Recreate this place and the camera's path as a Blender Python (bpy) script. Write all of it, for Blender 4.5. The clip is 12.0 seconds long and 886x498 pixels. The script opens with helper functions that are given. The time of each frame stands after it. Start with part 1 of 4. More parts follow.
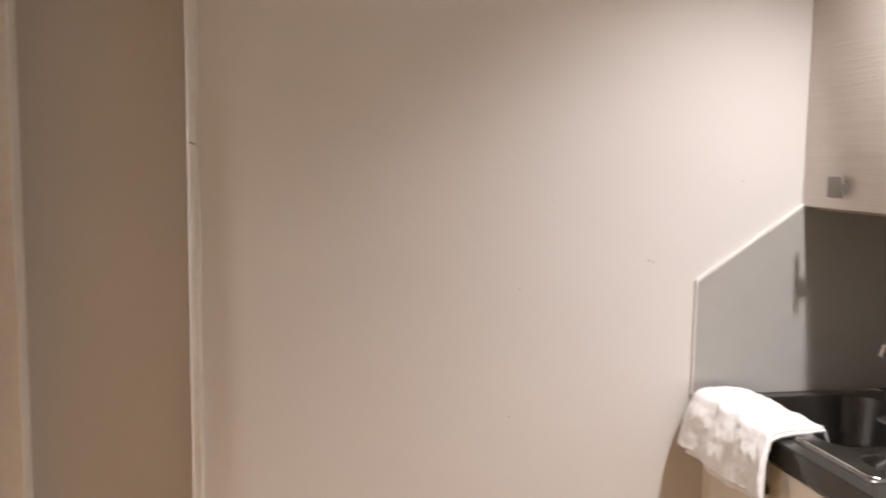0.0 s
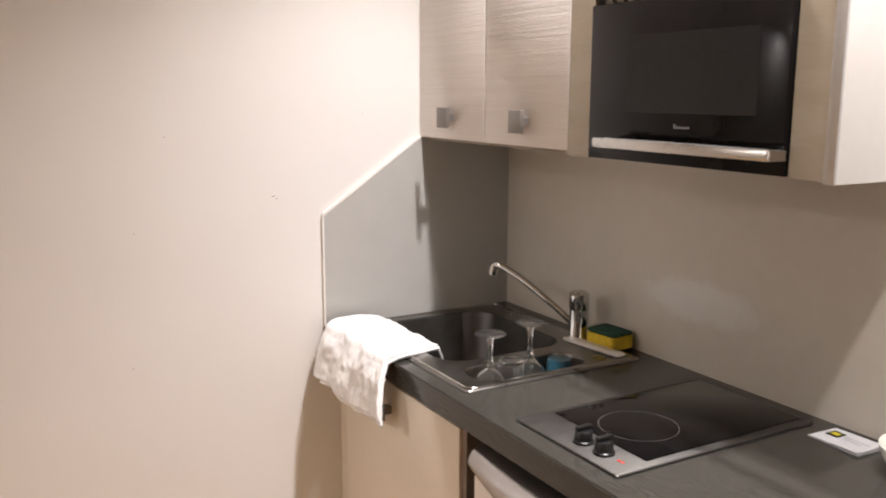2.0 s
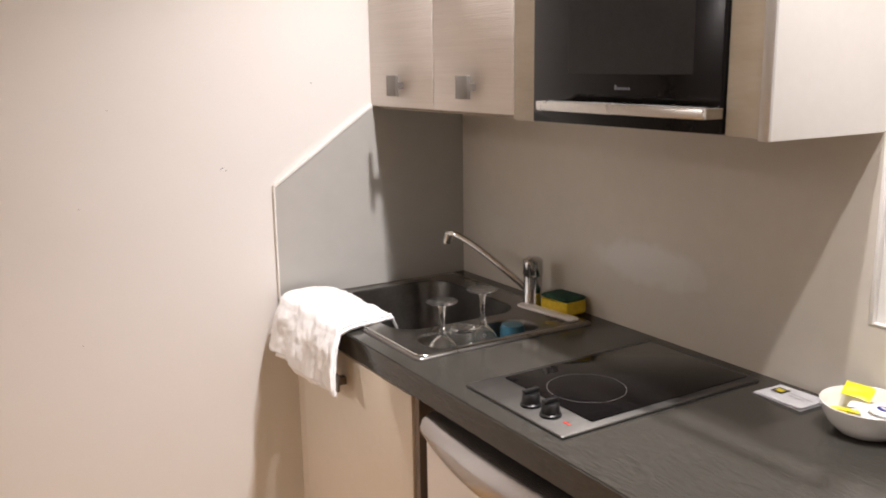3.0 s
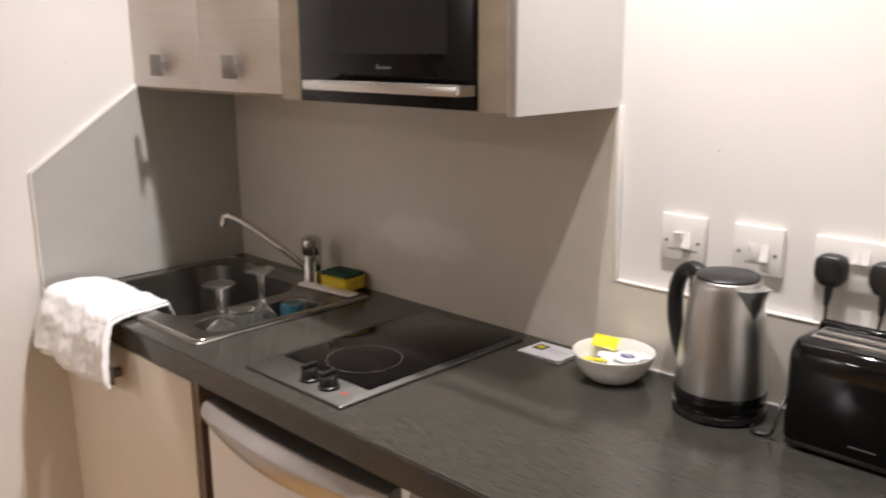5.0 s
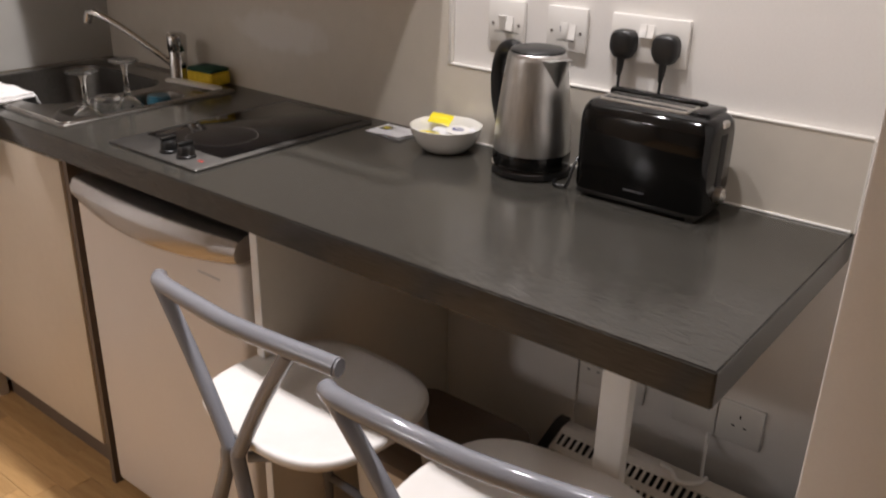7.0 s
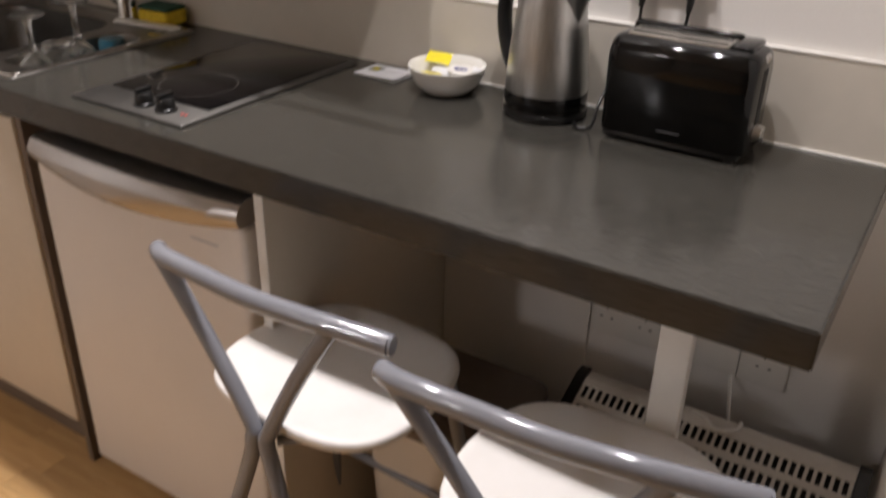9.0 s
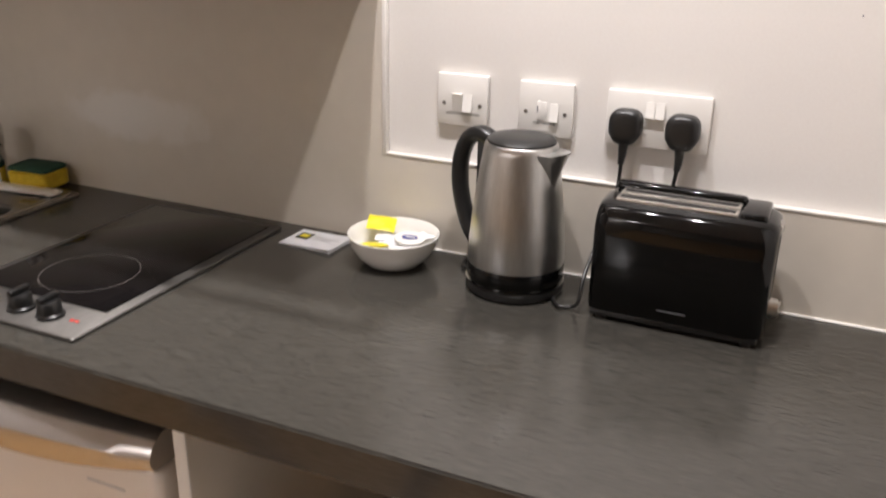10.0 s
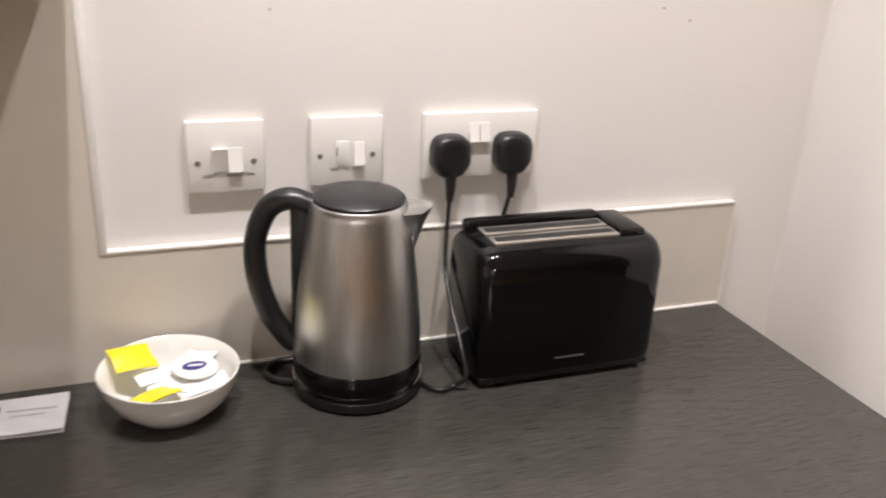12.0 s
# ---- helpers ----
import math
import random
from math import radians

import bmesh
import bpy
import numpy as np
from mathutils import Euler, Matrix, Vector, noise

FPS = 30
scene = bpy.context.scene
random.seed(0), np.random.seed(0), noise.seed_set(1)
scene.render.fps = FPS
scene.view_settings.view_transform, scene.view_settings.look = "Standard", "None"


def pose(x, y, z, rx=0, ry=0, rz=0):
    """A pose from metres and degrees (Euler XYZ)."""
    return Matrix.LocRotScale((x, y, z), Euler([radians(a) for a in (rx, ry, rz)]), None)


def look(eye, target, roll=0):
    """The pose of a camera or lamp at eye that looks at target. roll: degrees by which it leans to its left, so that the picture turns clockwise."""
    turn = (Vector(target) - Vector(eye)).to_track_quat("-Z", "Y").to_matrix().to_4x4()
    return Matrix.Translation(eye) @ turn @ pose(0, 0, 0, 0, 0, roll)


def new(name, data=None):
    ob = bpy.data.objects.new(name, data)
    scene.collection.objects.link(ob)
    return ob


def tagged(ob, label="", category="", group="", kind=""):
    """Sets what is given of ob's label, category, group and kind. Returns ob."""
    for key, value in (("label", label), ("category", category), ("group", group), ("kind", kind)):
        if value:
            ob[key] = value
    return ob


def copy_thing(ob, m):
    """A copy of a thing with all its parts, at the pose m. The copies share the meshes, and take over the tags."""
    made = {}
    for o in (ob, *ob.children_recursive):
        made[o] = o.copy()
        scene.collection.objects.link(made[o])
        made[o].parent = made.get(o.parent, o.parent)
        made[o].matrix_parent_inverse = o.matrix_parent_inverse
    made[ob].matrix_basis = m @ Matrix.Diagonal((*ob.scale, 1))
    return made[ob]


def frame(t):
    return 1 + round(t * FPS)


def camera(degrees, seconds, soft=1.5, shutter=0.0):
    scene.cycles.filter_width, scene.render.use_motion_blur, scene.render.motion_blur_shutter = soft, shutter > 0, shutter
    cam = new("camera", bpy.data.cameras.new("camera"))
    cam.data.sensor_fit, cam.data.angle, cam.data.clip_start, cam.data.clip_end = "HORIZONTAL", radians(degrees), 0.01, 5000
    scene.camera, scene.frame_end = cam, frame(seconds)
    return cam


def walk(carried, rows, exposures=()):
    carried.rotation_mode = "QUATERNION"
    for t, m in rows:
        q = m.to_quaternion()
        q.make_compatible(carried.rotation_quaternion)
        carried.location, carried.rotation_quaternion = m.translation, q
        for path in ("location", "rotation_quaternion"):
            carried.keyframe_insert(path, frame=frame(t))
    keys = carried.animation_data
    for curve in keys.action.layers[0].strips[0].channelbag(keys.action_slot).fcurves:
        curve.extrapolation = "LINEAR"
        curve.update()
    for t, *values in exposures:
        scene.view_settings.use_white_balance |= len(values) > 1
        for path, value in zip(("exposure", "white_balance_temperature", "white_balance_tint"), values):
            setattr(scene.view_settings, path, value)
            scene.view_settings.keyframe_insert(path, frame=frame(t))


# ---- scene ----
cam = camera(54.4, 12.0, soft=1.9, shutter=0.4)
PATH = [
    (0, (0.066, -0.027, 1.501), (0.416, 1.93, 1.288), 0.8),
    (0.5, (0.079, -0.024, 1.507), (0.668, 1.871, 1.257), 0.9),
    (1, (0.127, -0.034, 1.509), (0.938, 1.772, 1.222), 1.4),
    (1.5, (0.205, -0.041, 1.505), (1.14, 1.696, 1.175), 1.3),
    (2, (0.264, -0.058, 1.505), (1.241, 1.649, 1.147), 0.2),
    (2.5, (0.295, -0.067, 1.495), (1.297, 1.617, 1.098), -0.4),
    (4.5, (0.335, -0.124, 1.483), (1.552, 1.398, 1.031), -0.8),
    (5, (0.322, -0.131, 1.485), (1.708, 1.234, 1.024), -0.4),
    (5.5, (0.303, -0.15, 1.498), (1.856, 1.035, 1.068), -0.8),
    (6, (0.27, -0.17, 1.487), (1.876, 0.921, 1.006), 0.1),
    (6.5, (0.272, -0.275, 1.430), (1.813, 0.846, 0.821), 0.4),
    (7, (0.243, -0.363, 1.408), (1.691, 0.767, 0.615), 1.4),
    (8.8, (0.233, -0.214, 1.378), (1.661, 0.772, 0.385), 1.1),
    (9, (0.234, -0.153, 1.4), (1.736, 0.775, 0.461), 1.4),
    (9.5, (0.335, -0.055, 1.410), (1.924, 0.843, 0.592), 0.7),
    (10, (0.432, 0.089, 1.429), (2.137, 0.836, 0.696), 1.2),
    (10.5, (0.462, 0.261, 1.444), (2.245, 0.795, 0.711), 0.9),
    (11, (0.471, 0.473, 1.450), (2.324, 0.639, 0.721), 0.3),
    (11.5, (0.600, 0.583, 1.403), (2.467, 0.379, 0.713), 1.0),
    (12, (0.725, 0.697, 1.42), (2.459, 0.031, 0.68), 2.9),
]
walk(cam, [(t, look(eye, target, roll)) for t, eye, target, roll in PATH],
     [(0, 0.05), (1.0, 0.22), (2.5, 0.29), (4.5, 0.10), (5.5, 0.0), (6.5, -0.05), (7.0, -0.32), (9.0, -0.33), (9.5, -0.1), (10, 0.05), (11, -0.05), (12, 0.03)])

# ---- light ----
world = bpy.data.worlds.new("world")
scene.world = world
world.use_nodes = True
world.node_tree.nodes["Background"].inputs[0].default_value = (1.0, 0.93, 0.85, 1)
world.node_tree.nodes["Background"].inputs[1].default_value = 0.02

CEIL = 2.42


def downlight(x, y, watts, cone, blend=0.5, radius=0.025, aim=(0, 0)):
    lamp = bpy.data.lights.new("downlight_or_fill_beam", "SPOT")
    lamp.energy, lamp.color = watts, (1.0, 0.945, 0.955)
    lamp.spot_size, lamp.spot_blend, lamp.shadow_soft_size = radians(cone), blend, radius
    ob = new("downlight_or_fill_beam", lamp)
    ob.matrix_world = look((x, y, CEIL - 0.03), (x + aim[0], y + aim[1], 0))
    return ob


# first three set from shadow edges; the last is an added unseen fill
LAMPS_AND_FILL = [(1.235, 0.30, 57, 112, 0.022), (1.243, 0.66, 57, 112, 0.022), (1.29, 1.25, 108, 126, 0.03), (-1.7, 1.72, 225, 165, 0.10)]
for lx, ly, lw, lc, lr in LAMPS_AND_FILL:
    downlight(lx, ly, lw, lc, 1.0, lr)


# ---- materials ----
def material(name, color, rough=0.5, metal=0.0, color2=None, scale=6.0, stretch=(1, 1, 1), fine=60.0, bump=0.0,
             contrast=(0.35, 0.65), spec=0.5, rough_var=0.0, coat=0.0, objvar=0.0):
    m = bpy.data.materials.new(name)
    m.use_nodes = True
    nt = m.node_tree
    b = nt.nodes["Principled BSDF"]
    b.inputs["Roughness"].default_value, b.inputs["Metallic"].default_value = rough, metal
    b.inputs["Specular IOR Level"].default_value = spec
    b.inputs["Coat Weight"].default_value = coat
    b.inputs["Coat Roughness"].default_value = 0.05
    if color2 is None:
        color2 = tuple(c * 0.9 for c in color)
    tc = nt.nodes.new("ShaderNodeTexCoord")
    mp = nt.nodes.new("ShaderNodeMapping")
    mp.inputs["Scale"].default_value = stretch
    nt.links.new(tc.outputs["Object"], mp.inputs[0])
    n1 = nt.nodes.new("ShaderNodeTexNoise")
    n1.inputs["Scale"].default_value, n1.inputs["Detail"].default_value = scale, 4
    n2 = nt.nodes.new("ShaderNodeTexNoise")
    n2.inputs["Scale"].default_value, n2.inputs["Detail"].default_value = fine, 3
    for n in (n1, n2):
        nt.links.new(mp.outputs[0], n.inputs["Vector"])
    mix = nt.nodes.new("ShaderNodeMath")
    mix.operation = "MULTIPLY_ADD"
    mix.inputs[1].default_value = 0.4
    sc = nt.nodes.new("ShaderNodeMath")
    sc.operation = "MULTIPLY"
    sc.inputs[1].default_value = 0.6
    nt.links.new(n1.outputs["Fac"], sc.inputs[0])
    nt.links.new(n2.outputs["Fac"], mix.inputs[0])
    nt.links.new(sc.outputs[0], mix.inputs[2])
    ramp = nt.nodes.new("ShaderNodeValToRGB")
    ramp.color_ramp.elements[0].position, ramp.color_ramp.elements[1].position = contrast
    ramp.color_ramp.elements[0].color = (*color2, 1)
    ramp.color_ramp.elements[1].color = (*color, 1)
    nt.links.new(mix.outputs[0], ramp.inputs[0])
    out = ramp.outputs[0]
    if objvar:
        oi = nt.nodes.new("ShaderNodeObjectInfo")
        hs = nt.nodes.new("ShaderNodeHueSaturation")
        mr = nt.nodes.new("ShaderNodeMapRange")
        mr.inputs["To Min"].default_value, mr.inputs["To Max"].default_value = 1 - objvar, 1 + objvar
        nt.links.new(oi.outputs["Random"], mr.inputs[0])
        nt.links.new(mr.outputs[0], hs.inputs["Value"])
        nt.links.new(out, hs.inputs["Color"])
        out = hs.outputs[0]
    nt.links.new(out, b.inputs["Base Color"])
    if rough_var:
        mr = nt.nodes.new("ShaderNodeMapRange")
        mr.inputs["To Min"].default_value, mr.inputs["To Max"].default_value = rough - rough_var, rough + rough_var
        nt.links.new(n1.outputs["Fac"], mr.inputs[0])
        nt.links.new(mr.outputs[0], b.inputs["Roughness"])
    if bump:
        bp = nt.nodes.new("ShaderNodeBump")
        bp.inputs["Strength"].default_value, bp.inputs["Distance"].default_value = bump, 0.002
        nt.links.new(mix.outputs[0], bp.inputs["Height"])
        nt.links.new(bp.outputs[0], b.inputs["Normal"])
    return m


def glass(name):
    m = bpy.data.materials.new(name)
    m.use_nodes = True
    b = m.node_tree.nodes["Principled BSDF"]
    b.inputs["Base Color"].default_value = (0.97, 0.98, 0.97, 1)
    b.inputs["Roughness"].default_value = 0.015
    b.inputs["IOR"].default_value = 1.5
    b.inputs["Transmission Weight"].default_value = 0.99
    return m


def add_smear(m, centre, half, color):
    """A dried smear with a ragged outline on a panel in the y-z plane."""
    nt = m.node_tree
    base = nt.nodes["Principled BSDF"]
    old = base.inputs["Base Color"].links[0].from_socket
    tc = nt.nodes.new("ShaderNodeTexCoord")
    mp = nt.nodes.new("ShaderNodeMapping")
    mp.vector_type = "TEXTURE"
    mp.inputs["Location"].default_value = (XP, *centre)
    mp.inputs["Scale"].default_value = (1, *half)
    nt.links.new(tc.outputs["Object"], mp.inputs[0])
    grad = nt.nodes.new("ShaderNodeVectorMath")
    grad.operation = "LENGTH"
    nt.links.new(mp.outputs[0], grad.inputs[0])
    n = nt.nodes.new("ShaderNodeTexNoise")
    n.inputs["Scale"].default_value, n.inputs["Detail"].default_value = 20, 5
    nt.links.new(tc.outputs["Object"], n.inputs["Vector"])
    add = nt.nodes.new("ShaderNodeMath")
    add.operation = "MULTIPLY_ADD"
    add.inputs[1].default_value = 1.3
    nt.links.new(n.outputs["Fac"], add.inputs[0])
    nt.links.new(grad.outputs["Value"], add.inputs[2])
    mr = nt.nodes.new("ShaderNodeMapRange")
    mr.inputs["From Min"].default_value, mr.inputs["From Max"].default_value = 1.85, 1.40
    mr.inputs["To Max"].default_value = 0.8
    nt.links.new(add.outputs[0], mr.inputs[0])
    mix = nt.nodes.new("ShaderNodeMix")
    mix.data_type = "RGBA"
    nt.links.new(mr.outputs[0], mix.inputs[0])
    nt.links.new(old, mix.inputs[6])
    mix.inputs[7].default_value = (*color, 1)
    nt.links.new(mix.outputs[2], base.inputs["Base Color"])


WALL = material("cream_wall_paint", (0.80, 0.775, 0.74), 0.5, color2=(0.77, 0.74, 0.705), scale=2.5, fine=220, bump=0.06, rough_var=0.08)
# colour of the unseen walls, set dark to lower the light they bounce
LOW_BOUNCE_PAINT = material("unseen_wall_low_bounce", (0.46, 0.42, 0.37), 0.6, scale=2.5, fine=200, bump=0.05)
CEILING = material("ceiling_paint", (0.8, 0.78, 0.75), 0.8, scale=3, bump=0.05)
TRIM = material("cream_trim_paint", (0.84, 0.81, 0.76), 0.45, scale=8)
SPLASH = material("taupe_laminate", (0.65, 0.60, 0.52), 0.22, color2=(0.61, 0.565, 0.49), scale=3, fine=30, rough_var=0.06)
SPLASH_SIDE = material("grey_glass_panel", (0.47, 0.46, 0.43), 0.16, color2=(0.44, 0.43, 0.40), scale=4, fine=20, rough_var=0.05)
COUNTER = material("dark_streaked_laminate", (0.066, 0.062, 0.053), 0.2, color2=(0.021, 0.0196, 0.0168), scale=3, stretch=(330, 8, 330), fine=7,
                   contrast=(0.33, 0.68), bump=0.0, rough_var=0.06)
DOOR_W = material("ridged_white_woodgrain", (0.75, 0.705, 0.665), 0.42, color2=(0.70, 0.655, 0.61), scale=3.2, stretch=(1, 0.8, 52), fine=12, bump=0.5, contrast=(0.38, 0.6))
CREAM = material("cream_laminate", (0.70, 0.62, 0.51), 0.38, color2=(0.67, 0.59, 0.48), scale=3, fine=50)
WHITE_LAM = material("white_laminate", (0.80, 0.78, 0.74), 0.35, color2=(0.77, 0.75, 0.71), scale=4)
TAUPE = material("taupe_frame", (0.30, 0.25, 0.185), 0.45, color2=(0.26, 0.212, 0.15), scale=6, stretch=(1, 1, 5), fine=30)
PLINTH = material("dark_plinth", (0.16, 0.12, 0.09), 0.5, scale=8)
EDGE = material("silver_edge_band", (0.55, 0.54, 0.52), 0.35, metal=0.6)
STEEL = material("brushed_steel", (0.62, 0.60, 0.57), 0.26, metal=1.0, color2=(0.54, 0.52, 0.49), scale=6, stretch=(1, 1, 1), fine=120, rough_var=0.07)
SLOT_STEEL = material("bright_slot_steel", (0.62, 0.59, 0.54), 0.35, metal=0.9, scale=20)
KETTLE_STEEL = material("kettle_brushed_steel", (0.72, 0.72, 0.71), 0.33, metal=1.0, color2=(0.52, 0.52, 0.51), scale=20, stretch=(1, 1, 0.12), fine=160, rough_var=0.06, contrast=(0.3, 0.7))
kb = KETTLE_STEEL.node_tree.nodes["Principled BSDF"]
kb.inputs["Anisotropic"].default_value = 0.65
kt = KETTLE_STEEL.node_tree.nodes.new("ShaderNodeTangent")
kt.direction_type, kt.axis = "RADIAL", "Z"
KETTLE_STEEL.node_tree.links.new(kt.outputs[0], kb.inputs["Tangent"])
# sink steel darkened to carry the shade inside the deep bowl
SHADED_BOWL_STEEL = material("dull_shaded_bowl_steel", (0.13, 0.122, 0.112), 0.42, metal=1.0, color2=(0.095, 0.09, 0.082), scale=14, fine=120, rough_var=0.08)
SINK_STEEL = material("worn_sink_steel", (0.31, 0.295, 0.275), 0.30, metal=1.0, color2=(0.22, 0.208, 0.192), scale=14, fine=120, rough_var=0.1, bump=0.05)
CHROME = material("chrome", (0.62, 0.61, 0.59), 0.11, metal=1.0, scale=8)
NICKEL = material("satin_nickel", (0.20, 0.18, 0.16), 0.42, metal=0.4, scale=20)
BLACK = material("black_plastic", (0.012, 0.012, 0.012), 0.32, color2=(0.009, 0.009, 0.009), scale=10)
BLACK_GLOSS = material("gloss_black_plastic", (0.004, 0.004, 0.004), 0.07, color2=(0.003, 0.003, 0.003), scale=10, spec=0.35)
BLACK_GLASS = material("black_ceramic_glass", (0.007, 0.006, 0.006), 0.07, color2=(0.005, 0.0045, 0.0045), scale=6, rough_var=0.03, spec=0.16)
WINDOW_GLASS = material("oven_window_mesh", (0.018, 0.0175, 0.017), 0.14, color2=(0.014, 0.0135, 0.013), scale=300, spec=0.2)
RING = material("grey_print", (0.13, 0.12, 0.11), 0.3)
WHITE_PL = material("white_plastic", (0.80, 0.78, 0.74), 0.28, color2=(0.78, 0.76, 0.72), scale=8)
FRIDGE_W = material("white_fridge_enamel", (0.76, 0.71, 0.66), 0.33, color2=(0.73, 0.68, 0.63), scale=5, fine=200, bump=0.05)
FRIDGE_G = material("silver_fridge_grip", (0.50, 0.475, 0.46), 0.24, metal=0.9, scale=8)
STOOL_PAINT = material("silver_grey_paint", (0.25, 0.257, 0.285), 0.09, metal=0.1, color2=(0.24, 0.245, 0.27), scale=20, fine=200)
SEAT_MAT = material("white_moulded_seat", (0.83, 0.80, 0.77), 0.45, color2=(0.80, 0.77, 0.73), scale=10)
HEATER_W = material("white_heater_enamel", (0.66, 0.62, 0.56), 0.4, scale=8)
# near-black for shade painted in hollows, and for the floor's underlay
DARK = material("cavity_shade_and_underlay", (0.02, 0.018, 0.016), 0.7)
CERAMIC = material("white_ceramic", (0.84, 0.82, 0.77), 0.12, color2=(0.82, 0.80, 0.75), scale=6, coat=0.3)
TOWEL = material("white_terry_cotton", (0.86, 0.84, 0.82), 0.95, color2=(0.78, 0.76, 0.74), scale=90, fine=380, bump=1.0)
PAPER = material("white_paper", (0.80, 0.80, 0.82), 0.6, scale=20)
YELLOW = material("yellow_packet", (0.85, 0.72, 0.02), 0.35, color2=(0.80, 0.66, 0.02), scale=20)
NAVY = material("navy_print", (0.03, 0.04, 0.22), 0.5)
BLACKP = material("black_print", (0.01, 0.01, 0.012), 0.5)
PALE_PRINT = material("pale_grey_print", (0.52, 0.51, 0.51), 0.6)
LOGO_GREY = material("dim_grey_print", (0.11, 0.11, 0.115), 0.4)
GREY_PRINT = material("grey_lettering", (0.25, 0.25, 0.27), 0.5)
SPONGE_Y = material("yellow_sponge_foam", (0.72, 0.52, 0.04), 0.95, color2=(0.55, 0.38, 0.02), scale=60, fine=240, bump=0.9)
SPONGE_G = material("green_scourer", (0.02, 0.075, 0.045), 0.95, color2=(0.01, 0.045, 0.03), scale=120, fine=400, bump=1.0)
HOB_STEEL = material("worn_hob_steel", (0.13, 0.123, 0.114), 0.48, metal=1.0, color2=(0.10, 0.095, 0.088), scale=10, stretch=(1, 8, 1), fine=80, rough_var=0.08)
BLUE = material("blue_cup_plastic", (0.025, 0.11, 0.16), 0.3, scale=10)
RED = material("red_print", (0.6, 0.03, 0.02), 0.4)
WOOD = material("oak_floor", (0.58, 0.37, 0.17), 0.34, color2=(0.44, 0.26, 0.105), scale=4, stretch=(14, 1, 1), fine=20, bump=0.1, objvar=0.18)
GLASS = glass("clear_glass")
GREYTAUPE = material("taupe_plastic", (0.30, 0.25, 0.20), 0.5)


# ---- mesh helpers ----
def add_box(bm, x0, x1, y0, y1, z0, z1, bevel=0.0, segs=2):
    r = bmesh.ops.create_cube(bm, size=1.0)
    vs = r["verts"]
    for v in vs:
        v.co = Vector((x0 + (v.co.x + 0.5) * (x1 - x0), y0 + (v.co.y + 0.5) * (y1 - y0), z0 + (v.co.z + 0.5) * (z1 - z0)))
    if bevel:
        es = list({e for v in vs for e in v.link_edges})
        bmesh.ops.bevel(bm, geom=es, offset=bevel, segments=segs, affect="EDGES", profile=0.5)
    return bm


def box(x0, x1, y0, y1, z0, z1, bevel=0.0, segs=2):
    return add_box(bmesh.new(), x0, x1, y0, y1, z0, z1, bevel, segs)


def loft(rings, close_first=False, close_last=False, bm=None, cyclic=True):
    """Skins a row of rings that have the same number of points."""
    bm = bm or bmesh.new()
    vs = [[bm.verts.new(p) for p in ring] for ring in rings]
    n = len(vs[0])
    for a, b in zip(vs, vs[1:]):
        for i in range(n if cyclic else n - 1):
            j = (i + 1) % n
            bm.faces.new((a[i], a[j], b[j], b[i]))
    if close_first:
        bm.faces.new(vs[0][::-1])
    if close_last:
        bm.faces.new(vs[-1])
    bmesh.ops.recalc_face_normals(bm, faces=bm.faces)
    return bm


def circle(cx, cy, z, r, n=40, sx=1.0, sy=1.0):
    return [(cx + r * sx * math.cos(2 * math.pi * i / n), cy + r * sy * math.sin(2 * math.pi * i / n), z) for i in range(n)]


def lathe(profile, cx=0, cy=0, n=40, close_first=True, close_last=True, bm=None):
    return loft([circle(cx, cy, z, max(r, 1e-4), n) for r, z in profile], close_first, close_last, bm)


def rrect(x0, x1, y0, y1, r, z=0.0, k=6):
    pts = []
    for cx, cy, a0 in ((x1 - r, y1 - r, 0), (x0 + r, y1 - r, 90), (x0 + r, y0 + r, 180), (x1 - r, y0 + r, 270)):
        for i in range(k + 1):
            a = radians(a0 + 90 * i / k)
            pts.append((cx + r * math.cos(a), cy + r * math.sin(a), z))
    return pts


def rounded_slab(x0, x1, y0, y1, r, z0, z1, edge=0.003):
    e = edge
    return loft([rrect(x0 + e, x1 - e, y0 + e, y1 - e, r, z0), rrect(x0, x1, y0, y1, r, z0 + e), rrect(x0, x1, y0, y1, r, z1 - e),
                 rrect(x0 + e, x1 - e, y0 + e, y1 - e, r, z1)], True, True)


def plate(outer, holes):
    """A flat face with holes, all loops at their own height."""
    bm = bmesh.new()
    edges = []
    for loop in (outer, *holes):
        vs = [bm.verts.new(p) for p in loop]
        edges += [bm.edges.new((vs[i], vs[(i + 1) % len(vs)])) for i in range(len(vs))]
    bmesh.ops.triangle_fill(bm, use_beauty=True, edges=edges)
    for f in bm.faces:
        if f.normal.z < 0:
            f.normal_flip()
    return bm


def extrude_down(bm, dz):
    r = bmesh.ops.extrude_face_region(bm, geom=list(bm.faces))
    bmesh.ops.translate(bm, vec=(0, 0, dz), verts=[g for g in r["geom"] if isinstance(g, bmesh.types.BMVert)])
    bmesh.ops.recalc_face_normals(bm, faces=bm.faces)
    return bm


def prism(pts, axis, a, b):
    """A polygon of (u, v) pairs drawn out along one axis from a to b."""
    def at(u, v, w):
        return {"x": (w, u, v), "y": (u, w, v), "z": (u, v, w)}[axis]
    return loft([[at(u, v, a) for u, v in pts], [at(u, v, b) for u, v in pts]], True, True)


